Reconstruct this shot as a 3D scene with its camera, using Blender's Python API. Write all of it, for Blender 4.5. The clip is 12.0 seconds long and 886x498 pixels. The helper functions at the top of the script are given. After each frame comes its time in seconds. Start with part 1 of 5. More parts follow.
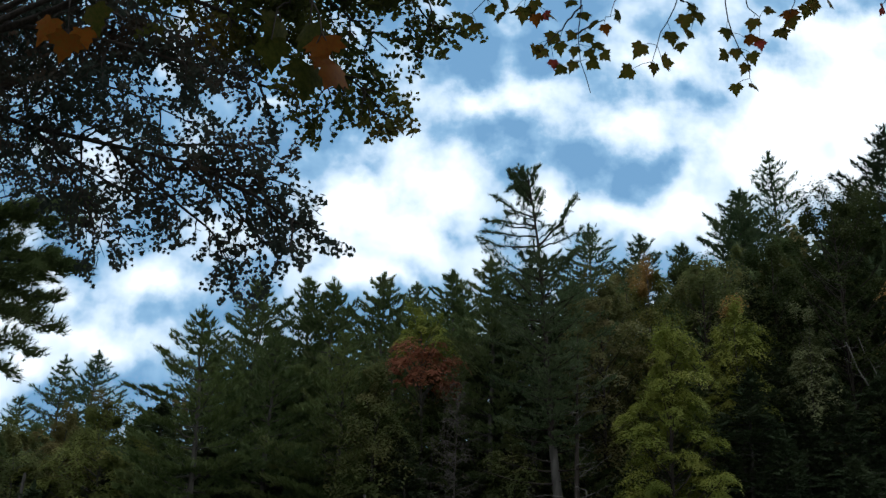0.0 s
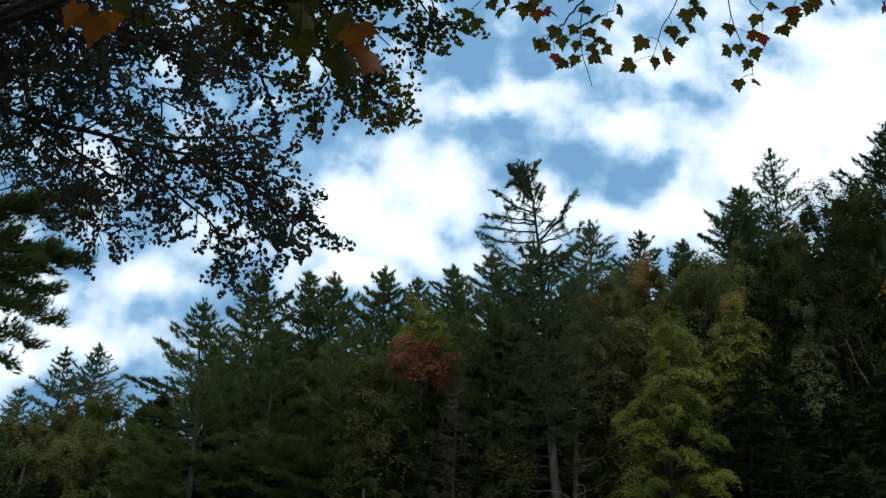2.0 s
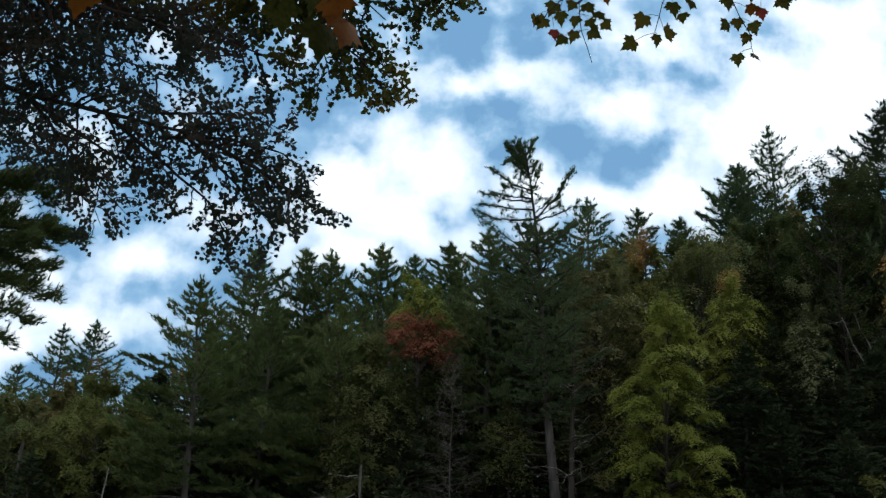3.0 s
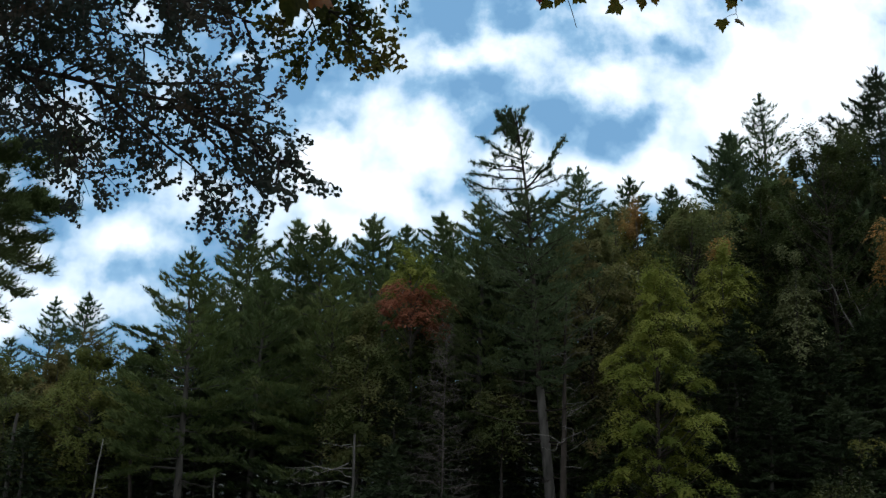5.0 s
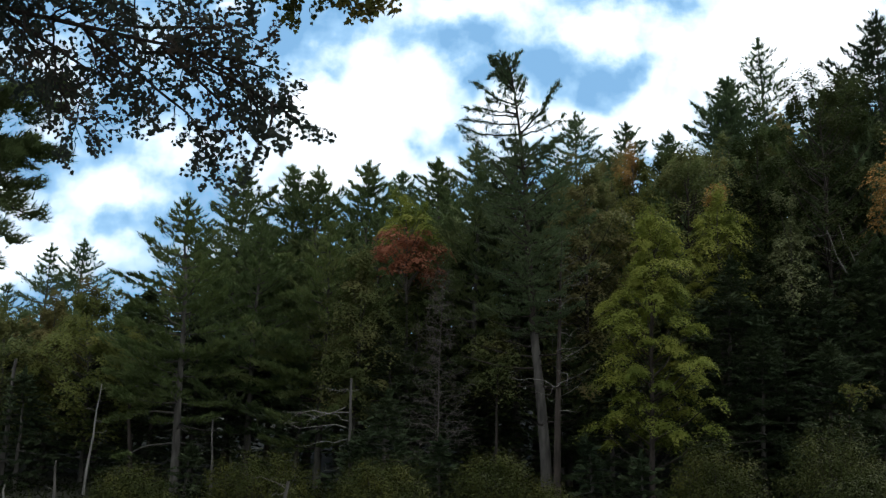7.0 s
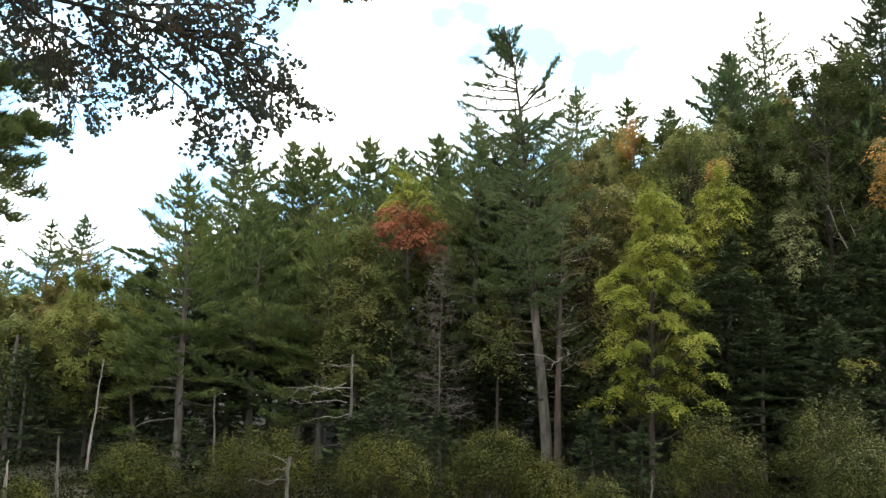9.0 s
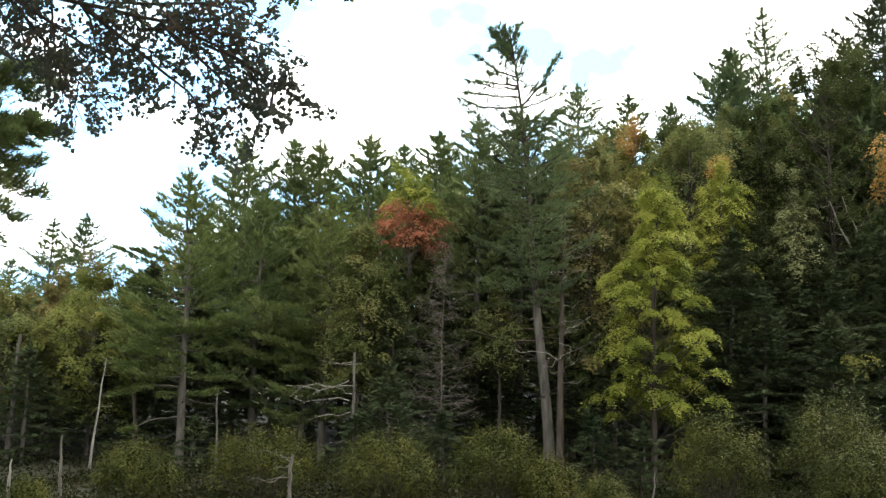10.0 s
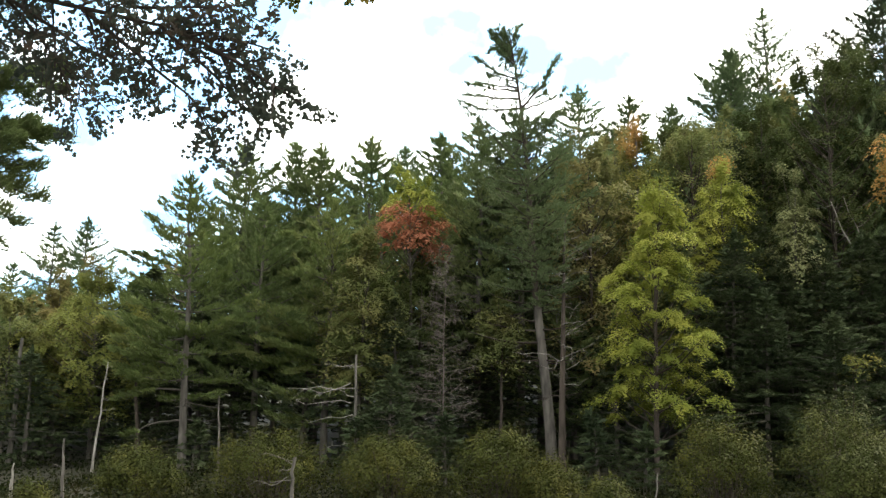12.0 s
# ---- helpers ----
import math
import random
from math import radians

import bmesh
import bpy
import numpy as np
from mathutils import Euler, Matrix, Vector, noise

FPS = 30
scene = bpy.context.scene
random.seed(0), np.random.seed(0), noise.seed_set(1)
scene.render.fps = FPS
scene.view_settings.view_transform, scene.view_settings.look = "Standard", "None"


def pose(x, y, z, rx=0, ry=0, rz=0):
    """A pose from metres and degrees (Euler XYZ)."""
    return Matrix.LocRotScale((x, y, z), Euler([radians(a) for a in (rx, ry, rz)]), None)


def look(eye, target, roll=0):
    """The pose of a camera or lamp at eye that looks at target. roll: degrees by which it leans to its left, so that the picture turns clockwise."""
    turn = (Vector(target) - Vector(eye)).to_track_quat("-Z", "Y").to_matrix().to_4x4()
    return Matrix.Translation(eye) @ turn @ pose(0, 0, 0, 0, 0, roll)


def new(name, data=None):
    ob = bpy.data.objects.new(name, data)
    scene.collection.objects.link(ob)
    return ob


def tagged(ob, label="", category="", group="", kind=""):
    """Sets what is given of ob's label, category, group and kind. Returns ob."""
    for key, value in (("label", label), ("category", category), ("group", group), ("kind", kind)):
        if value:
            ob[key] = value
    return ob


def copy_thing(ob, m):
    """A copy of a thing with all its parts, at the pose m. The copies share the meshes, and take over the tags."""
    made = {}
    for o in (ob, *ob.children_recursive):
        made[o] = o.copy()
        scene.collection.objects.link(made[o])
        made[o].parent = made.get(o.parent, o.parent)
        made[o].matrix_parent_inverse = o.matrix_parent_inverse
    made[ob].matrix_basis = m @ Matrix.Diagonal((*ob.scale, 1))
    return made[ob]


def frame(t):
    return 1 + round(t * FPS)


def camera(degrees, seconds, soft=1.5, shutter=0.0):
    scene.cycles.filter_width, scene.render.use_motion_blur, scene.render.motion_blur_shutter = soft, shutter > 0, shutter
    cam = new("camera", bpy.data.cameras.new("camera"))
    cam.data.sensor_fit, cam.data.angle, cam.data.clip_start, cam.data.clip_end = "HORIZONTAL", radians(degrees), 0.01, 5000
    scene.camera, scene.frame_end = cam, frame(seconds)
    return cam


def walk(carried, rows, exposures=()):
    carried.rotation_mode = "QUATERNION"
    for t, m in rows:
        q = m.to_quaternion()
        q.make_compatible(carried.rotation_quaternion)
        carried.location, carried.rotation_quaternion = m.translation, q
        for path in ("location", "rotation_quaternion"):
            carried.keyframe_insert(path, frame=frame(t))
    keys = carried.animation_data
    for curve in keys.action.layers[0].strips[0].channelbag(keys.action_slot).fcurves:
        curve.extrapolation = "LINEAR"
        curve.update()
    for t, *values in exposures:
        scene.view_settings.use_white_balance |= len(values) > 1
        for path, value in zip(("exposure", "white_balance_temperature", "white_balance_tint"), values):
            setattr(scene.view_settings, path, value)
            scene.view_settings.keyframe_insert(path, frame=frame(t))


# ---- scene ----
cam = camera(50.6, 12.0, soft=1.35)
# seconds, eye x, eye z, yaw, pitch, roll: a hand-held camera that stands and tilts down
PATH = [
    (0.0, 0.0, 1.70, -0.48, 18.17, -1.76), (0.5, 0.0, 1.70, -0.43, 18.13, -1.70), (1.0, 0.0, 1.70, -0.47, 18.07, -1.83),
    (1.5, 0.0, 1.70, -0.46, 18.02, -1.84), (2.0, 0.003, 1.697, -0.56, 17.87, -2.15), (2.5, 0.01, 1.69, -0.64, 17.33, -2.23),
    (3.0, 0.02, 1.683, -0.73, 16.51, -2.18), (5.0, 0.035, 1.675, -1.08, 14.69, -1.66), (5.5, 0.038, 1.672, -1.22, 14.24, -1.76),
    (6.0, 0.04, 1.67, -1.29, 13.33, -1.75), (6.5, 0.042, 1.67, -1.31, 12.15, -1.71), (7.0, 0.043, 1.68, -1.32, 11.4, -1.58),
    (7.5, 0.044, 1.695, -1.33, 10.77, -1.58), (9.5, 0.045, 1.722, -1.20, 9.77, -1.44), (10.0, 0.045, 1.726, -1.12, 9.71, -1.32),
    (10.5, 0.045, 1.728, -1.07, 9.77, -1.18), (11.0, 0.045, 1.728, -1.02, 9.8, -1.03), (11.5, 0.045, 1.727, -0.99, 9.83, -1.0),
    (12.0, 0.045, 1.727, -1.0, 9.83, -1.08)]
walk(cam, [(t, pose(x, 0, z, 90 + p, r, y)) for t, x, z, y, p, r in PATH],
     exposures=[(0.0, -2.0, 6050, 8), (5.0, -1.94, 6080, 8), (6.6, -1.8, 6140, 8), (7.0, -1.6, 6200, 9), (7.5, -1.45, 6300, 9), (9.2, 0.0, 7150, 10), (12.0, 0.0, 7150, 10)])

# ---- light: broken cloud, the sun veiled and high ----
SUN_ELEVATION, SUN_TURN = 49, 44          # degrees; turn clockwise from +y
world = bpy.data.worlds.new("sky")
scene.world = world
world.use_nodes = True


def wire(tree, a, b):
    tree.links.new(a, b)


def build_world():
    t = world.node_tree
    sky = t.nodes.new("ShaderNodeTexSky")
    sky.sky_type, sky.sun_disc = "NISHITA", False
    sky.sun_elevation, sky.sun_rotation = radians(SUN_ELEVATION), radians(SUN_TURN)
    back = t.nodes["Background"]
    back.inputs["Strength"].default_value = 0.14
    co = t.nodes.new("ShaderNodeTexCoord")
    cloud = t.nodes.new("ShaderNodeTexNoise")
    cloud.inputs["Scale"].default_value, cloud.inputs["Detail"].default_value = 3.0, 5.0
    wire(t, co.outputs["Generated"], cloud.inputs["Vector"])
    ramp = t.nodes.new("ShaderNodeValToRGB")
    ramp.color_ramp.elements[0].position, ramp.color_ramp.elements[1].position = 0.38, 0.56
    wire(t, cloud.outputs["Fac"], ramp.inputs["Fac"])
    mix = t.nodes.new("ShaderNodeMix")
    mix.data_type = "RGBA"
    mix.inputs["B"].default_value = (23.0, 22.8, 22.8, 1)
    wire(t, ramp.outputs["Color"], mix.inputs["Factor"])
    wire(t, sky.outputs["Color"], mix.inputs["A"])
    wire(t, mix.outputs["Result"], back.inputs["Color"])


build_world()
sun = new("sun", bpy.data.lights.new("sun", "SUN"))
sun.data.energy, sun.data.angle, sun.data.color = 4.2, radians(10), (1.0, 0.93, 0.8)
_d = Vector((math.sin(radians(SUN_TURN)) * math.cos(radians(SUN_ELEVATION)),
             math.cos(radians(SUN_TURN)) * math.cos(radians(SUN_ELEVATION)), math.sin(radians(SUN_ELEVATION))))
sun.matrix_world = look(_d * 50, (0, 0, 0))


# ---- materials ----
def rgb(c):
    return (c[0], c[1], c[2], 1)


def leaf_material(name, colours, through_light=0.35, rough=0.55, patch=0.5, spread=0.08):
    """Foliage: colours drift over the crown in patches, differ from leaf to leaf, and let some light through."""
    m = bpy.data.materials.new(name)
    m.use_nodes = True
    t = m.node_tree
    p = t.nodes["Principled BSDF"]
    co = t.nodes.new("ShaderNodeTexCoord")
    n = t.nodes.new("ShaderNodeTexNoise")
    n.inputs["Scale"].default_value, n.inputs["Detail"].default_value = patch, 3.0
    wire(t, co.outputs["Object"], n.inputs["Vector"])
    geo = t.nodes.new("ShaderNodeNewGeometry")
    info = t.nodes.new("ShaderNodeObjectInfo")
    a = t.nodes.new("ShaderNodeMath")
    a.operation = "MULTIPLY_ADD"
    a.inputs[1].default_value, a.inputs[2].default_value = spread * 2, -spread
    wire(t, geo.outputs["Random Per Island"], a.inputs[0])
    b = t.nodes.new("ShaderNodeMath")
    b.operation = "MULTIPLY_ADD"
    b.inputs[1].default_value = 1.9
    wire(t, n.outputs["Fac"], b.inputs[0])
    wire(t, a.outputs[0], b.inputs[2])
    c = t.nodes.new("ShaderNodeMath")
    c.operation = "MULTIPLY_ADD"
    c.inputs[1].default_value = 0.25
    wire(t, info.outputs["Random"], c.inputs[0])
    wire(t, b.outputs[0], c.inputs[2])
    off = t.nodes.new("ShaderNodeMath")
    off.operation = "SUBTRACT"
    off.inputs[1].default_value = 0.575
    wire(t, c.outputs[0], off.inputs[0])
    ramp = t.nodes.new("ShaderNodeValToRGB")
    e = ramp.color_ramp.elements
    while len(e) < len(colours):
        e.new(0.5)
    for i, col in enumerate(colours):
        e[i].position = 0.08 + 0.84 * i / (len(colours) - 1)
        e[i].color = rgb(col)
    wire(t, off.outputs[0], ramp.inputs["Fac"])
    wire(t, ramp.outputs["Color"], p.inputs["Base Color"])
    p.inputs["Roughness"].default_value = rough
    p.inputs["Specular IOR Level"].default_value = 0.05
    tr = t.nodes.new("ShaderNodeBsdfTranslucent")
    wire(t, ramp.outputs["Color"], tr.inputs["Color"])
    mix = t.nodes.new("ShaderNodeMixShader")
    mix.inputs["Fac"].default_value = through_light
    wire(t, p.outputs[0], mix.inputs[1])
    wire(t, tr.outputs[0], mix.inputs[2])
    wire(t, mix.outputs[0], t.nodes["Material Output"].inputs["Surface"])
    return m


def bark_material(name, dark, light, scale=6.0, stretch=0.2, bump=0.5):
    m = bpy.data.materials.new(name)
    m.use_nodes = True
    t = m.node_tree
    p = t.nodes["Principled BSDF"]
    co = t.nodes.new("ShaderNodeTexCoord")
    mp = t.nodes.new("ShaderNodeMapping")
    mp.inputs["Scale"].default_value = (1, 1, stretch)
    wire(t, co.outputs["Object"], mp.inputs["Vector"])
    n = t.nodes.new("ShaderNodeTexNoise")
    n.inputs["Scale"].default_value, n.inputs["Detail"].default_value = scale, 6.0
    wire(t, mp.outputs[0], n.inputs["Vector"])
    big = t.nodes.new("ShaderNodeTexNoise")
    big.inputs["Scale"].default_value = 0.7
    wire(t, co.outputs["Object"], big.inputs["Vector"])
    add = t.nodes.new("ShaderNodeMath")
    add.operation = "MULTIPLY_ADD"
    add.inputs[1].default_value = 0.6
    wire(t, big.outputs["Fac"], add.inputs[0])
    wire(t, n.outputs["Fac"], add.inputs[2])
    ramp = t.nodes.new("ShaderNodeValToRGB")
    ramp.color_ramp.elements[0].position, ramp.color_ramp.elements[1].position = 0.55, 1.05
    ramp.color_ramp.elements[0].color, ramp.color_ramp.elements[1].color = rgb(dark), rgb(light)
    wire(t, add.outputs[0], ramp.inputs["Fac"])
    wire(t, ramp.outputs["Color"], p.inputs["Base Color"])
    p.inputs["Roughness"].default_value = 0.9
    bp = t.nodes.new("ShaderNodeBump")
    bp.inputs["Strength"].default_value, bp.inputs["Distance"].default_value = bump, 0.03
    wire(t, n.outputs["Fac"], bp.inputs["Height"])
    wire(t, bp.outputs["Normal"], p.inputs["Normal"])
    return m


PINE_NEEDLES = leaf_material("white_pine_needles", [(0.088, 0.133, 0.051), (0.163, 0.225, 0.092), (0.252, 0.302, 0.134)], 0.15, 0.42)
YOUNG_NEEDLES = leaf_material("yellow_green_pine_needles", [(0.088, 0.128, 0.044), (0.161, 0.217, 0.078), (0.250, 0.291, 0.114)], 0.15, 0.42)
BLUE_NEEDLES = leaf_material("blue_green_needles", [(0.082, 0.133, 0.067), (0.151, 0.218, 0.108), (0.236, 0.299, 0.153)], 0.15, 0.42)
# darker copy of the pine needles: shade is put into the colour
SHADE_TINT_NEEDLES = leaf_material("shade_tinted_pine_needles", [(0.069, 0.111, 0.058), (0.127, 0.184, 0.089), (0.196, 0.253, 0.127)], 0.15, 0.42)
DARK_NEEDLES = leaf_material("hemlock_needles", [(0.035, 0.054, 0.028), (0.065, 0.092, 0.045), (0.111, 0.136, 0.069)], 0.12, 0.45)
YELLOW_LEAVES = leaf_material("yellow_leaves", [(0.147, 0.204, 0.047), (0.272, 0.322, 0.070), (0.409, 0.424, 0.101)], 0.45)
FADED_LEAVES = leaf_material("faded_yellow_leaves", [(0.105, 0.134, 0.039), (0.192, 0.206, 0.057), (0.296, 0.258, 0.077)], 0.45)
LIME_LEAVES = leaf_material("yellow_green_leaves", [(0.146, 0.181, 0.054), (0.250, 0.284, 0.083), (0.397, 0.364, 0.122)], 0.45)
GOLD_LEAVES = leaf_material("gold_leaves", [(0.249, 0.192, 0.067), (0.402, 0.269, 0.096), (0.498, 0.296, 0.110)], 0.45)
RED_LEAVES = leaf_material("red_leaves", [(0.284, 0.168, 0.085), (0.442, 0.184, 0.116), (0.494, 0.231, 0.136)], 0.45)
RUST_LEAVES = leaf_material("rust_leaves", [(0.134, 0.140, 0.054), (0.216, 0.198, 0.081), (0.292, 0.223, 0.095)], 0.45)
TAN_LEAVES = leaf_material("olive_tan_leaves", [(0.134, 0.162, 0.063), (0.203, 0.216, 0.086), (0.266, 0.235, 0.101)], 0.45)
OLIVE_LEAVES = leaf_material("olive_leaves", [(0.096, 0.129, 0.048), (0.167, 0.200, 0.073), (0.249, 0.244, 0.096)], 0.45)
GREEN_LEAVES = leaf_material("green_leaves", [(0.040, 0.062, 0.020), (0.070, 0.095, 0.032), (0.112, 0.127, 0.044)], 0.45)
GREY_LEAVES = leaf_material("grey_green_leaves", [(0.161, 0.191, 0.086), (0.251, 0.281, 0.133), (0.342, 0.360, 0.191)], 0.45)
SHRUB_LEAVES = leaf_material("shrub_leaves", [(0.033, 0.047, 0.013), (0.065, 0.077, 0.020), (0.112, 0.115, 0.029)], 0.15, patch=1.2, spread=0.05)
PALE_SHRUB_LEAVES = leaf_material("pale_shrub_leaves", [(0.029, 0.043, 0.012), (0.054, 0.069, 0.020), (0.090, 0.102, 0.032)], 0.15, patch=1.2, spread=0.05)
# bluish skylight through the boughs is put into these leaf colours
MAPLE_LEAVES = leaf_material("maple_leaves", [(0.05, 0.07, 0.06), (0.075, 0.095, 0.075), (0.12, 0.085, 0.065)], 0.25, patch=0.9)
# lighter copy for the upper boughs, with sunlight put into the colour
MAPLE_SUN_TINT_LEAVES = leaf_material("sun_tinted_maple_leaves", [(0.052, 0.069, 0.023), (0.103, 0.115, 0.029), (0.161, 0.115, 0.034)], 0.45, patch=0.9)
NEAR_LEAF = leaf_material("turning_maple_leaf", [(0.05, 0.065, 0.012), (0.1, 0.1, 0.02), (0.16, 0.08, 0.02)], 0.45, patch=9.0)
RED_NEAR_LEAF = leaf_material("red_maple_leaf", [(0.2, 0.05, 0.03), (0.32, 0.05, 0.05), (0.3, 0.12, 0.04)], 0.45, patch=9.0)
ORANGE_NEAR_LEAF = leaf_material("orange_maple_leaf", [(0.16, 0.055, 0.012), (0.22, 0.075, 0.012), (0.17, 0.09, 0.015)], 0.45, patch=9.0)
# turning leaf at about 0.6 brightness, shade of the closest sprays in its colour
SHADE_TINT_NEAR_LEAF = leaf_material("shade_tinted_maple_leaf", [(0.03, 0.04, 0.008), (0.055, 0.06, 0.012), (0.08, 0.06, 0.014)], 0.4, patch=9.0)
# near-black weeds and grass: shade under the trees is put into the colour
SHADE_TINT_WEEDS = leaf_material("shade_tinted_weed_leaves", [(0.008, 0.014, 0.006), (0.018, 0.025, 0.008), (0.038, 0.038, 0.014)], 0.3)
SHADE_TINT_GRASS = leaf_material("shade_tinted_grass", [(0.011, 0.017, 0.006), (0.019, 0.025, 0.008), (0.039, 0.030, 0.013)], 0.25)
BARK = bark_material("pine_bark", (0.048, 0.045, 0.04), (0.155, 0.147, 0.13))
BROWN_BARK = bark_material("brown_bark", (0.04, 0.033, 0.028), (0.115, 0.095, 0.08))
GREY_BARK = bark_material("grey_bark", (0.062, 0.06, 0.054), (0.185, 0.175, 0.158))
PALE_BARK = bark_material("weathered_wood", (0.14, 0.135, 0.12), (0.38, 0.37, 0.335), 9.0)
DEAD_TWIG = bark_material("dead_twigs", (0.075, 0.066, 0.058), (0.19, 0.17, 0.15), 20.0)
TWIG = bark_material("twig_bark", (0.03, 0.025, 0.022), (0.08, 0.065, 0.055), 30.0)


def ground_material():
    m = bark_material("meadow_soil", (0.012, 0.015, 0.008), (0.034, 0.034, 0.017), 2.5, 1.0, 0.8)
    return m


SOIL = ground_material()


def cloud_material():
    """Blue sky with broken white cloud; puffs and gaps are soft spots, torn by noise at several sizes."""
    m = bpy.data.materials.new("cloudy_sky")
    m.use_nodes = True
    t = m.node_tree
    t.nodes.remove(t.nodes["Principled BSDF"])
    co = t.nodes.new("ShaderNodeTexCoord")
    sc = t.nodes.new("ShaderNodeMapping")
    sc.inputs["Scale"].default_value = (1 / SKY_FAR, 1 / SKY_FAR, 1 / SKY_FAR)
    wire(t, co.outputs["Object"], sc.inputs["Vector"])
    base = sc.outputs[0]

    def fbm(scale, detail, rough=0.6):
        n = t.nodes.new("ShaderNodeTexNoise")
        n.inputs["Scale"].default_value, n.inputs["Detail"].default_value = scale, detail
        n.inputs["Roughness"].default_value = rough
        wire(t, base, n.inputs["Vector"])
        return n

    def calc(op, a, b, c=None):
        n = t.nodes.new("ShaderNodeMath")
        n.operation = op
        for i, v in enumerate((a, b, c)):
            if v is None:
                continue
            if isinstance(v, (int, float)):
                n.inputs[i].default_value = v
            else:
                wire(t, v, n.inputs[i])
        return n.outputs[0]

    def shifted(noise_node, amount):
        s = t.nodes.new("ShaderNodeVectorMath")
        s.operation = "SUBTRACT"
        wire(t, noise_node.outputs["Color"], s.inputs[0])
        s.inputs[1].default_value = (0.5, 0.5, 0.5)
        k = t.nodes.new("ShaderNodeVectorMath")
        k.operation = "MULTIPLY_ADD"
        wire(t, s.outputs[0], k.inputs[0])
        k.inputs[1].default_value = (amount, 0, amount)
        wire(t, base, k.inputs[2])
        return k.outputs[0]

    warped = shifted(fbm(9.0, 6.0, 0.56), 0.11)
    total = None
    for u, v, ru, rv, amount in PUFFS + GAPS:
        mp = t.nodes.new("ShaderNodeMapping")
        mp.inputs["Location"].default_value = (-u / (ru * 2.2), 0, -v / (rv * 2.2))
        mp.inputs["Scale"].default_value = (1 / (ru * 2.2), 0, 1 / (rv * 2.2))
        wire(t, warped, mp.inputs["Vector"])
        g = t.nodes.new("ShaderNodeTexGradient")
        g.gradient_type = "QUADRATIC_SPHERE"
        wire(t, mp.outputs[0], g.inputs["Vector"])
        total = calc("MULTIPLY_ADD", g.outputs["Fac"], amount * 0.9, 0.0 if total is None else total)
    ragged = calc("MULTIPLY_ADD", fbm(11.0, 6.0, 0.54).outputs["Fac"], 2.5, -1.25 + 0.2)
    dens = calc("ADD", total, ragged)
    ramp = t.nodes.new("ShaderNodeValToRGB")
    e = ramp.color_ramp.elements
    e[0].position, e[0].color = 0.0, (0.8, 1.53, 2.4, 1)
    e[1].position, e[1].color = 0.9, (4.7, 4.85, 5.0, 1)
    for at, col in ((0.2, (1.25, 2.06, 2.9, 1)), (0.46, (2.8, 3.35, 3.9, 1))):
        x = e.new(at)
        x.color = col
    wire(t, dens, ramp.inputs["Fac"])
    em = t.nodes.new("ShaderNodeEmission")
    wire(t, ramp.outputs["Color"], em.inputs["Color"])
    wire(t, em.outputs[0], t.nodes["Material Output"].inputs["Surface"])
    return m


# ---- mesh tools ----
def mesh_of(name, verts, faces):
    """A mesh from an (n, 3) array and an (m, k) array of corners."""
    me = bpy.data.meshes.new(name)
    verts, faces = np.asarray(verts, np.float32), np.asarray(faces, np.int32)
    k = faces.shape[1]
    me.vertices.add(len(verts))
    me.vertices.foreach_set("co", verts.ravel())
    me.loops.add(faces.size)
    me.loops.foreach_set("vertex_index", faces.ravel())
    me.polygons.add(len(faces))
    me.polygons.foreach_set("loop_start", np.arange(0, faces.size, k, dtype=np.int32))
    me.polygons.foreach_set("loop_total", np.full(len(faces), k, np.int32))
    me.update(calc_edges=True)
    return me


def part(name, me, material, parent, label=""):
    ob = new(name, me)
    if not me.materials:
        me.materials.append(material)
    ob.parent = parent
    return tagged(ob, label)


def base_empty(name, x, y, z):
    e = new(name)
    e.empty_display_size = 0.3
    e.location = (x, y, z)
    return e


class Tubes:
    """Collects tapered, bent tubes into one mesh."""

    def __init__(self):
        self.v, self.f, self.n = [], [], 0

    def add(self, pts, radii, sides=5):
        pts, radii = np.asarray(pts, float), np.asarray(radii, float)
        d = np.gradient(pts, axis=0)
        d /= np.linalg.norm(d, axis=1)[:, None] + 1e-9
        ref = np.where(np.abs(d[:, 2:3]) > 0.8, np.array([[1.0, 0, 0]]), np.array([[0, 0, 1.0]]))
        if np.abs(d[:, 2]).max() > 0.8:
            ref = np.tile([[1.0, 0.1, 0]], (len(pts), 1))
        a = np.cross(d, ref)
        a /= np.linalg.norm(a, axis=1)[:, None] + 1e-9
        b = np.cross(d, a)
        ang = np.linspace(0, 2 * math.pi, sides, endpoint=False)
        ring = pts[:, None] + radii[:, None, None] * (np.cos(ang)[None, :, None] * a[:, None] + np.sin(ang)[None, :, None] * b[:, None])
        self.v.append(ring.reshape(-1, 3))
        k = len(pts)
        for i in range(k - 1):
            for j in range(sides):
                p, q = self.n + i * sides + j, self.n + i * sides + (j + 1) % sides
                self.f.append((p, q, q + sides, p + sides))
        self.n += k * sides

    def mesh(self, name):
        me = mesh_of(name, np.concatenate(self.v), np.array(self.f))
        me.polygons.foreach_set("use_smooth", np.ones(len(me.polygons), bool))
        return me


def unit(v):
    return v / (np.linalg.norm(v, axis=-1, keepdims=True) + 1e-9)


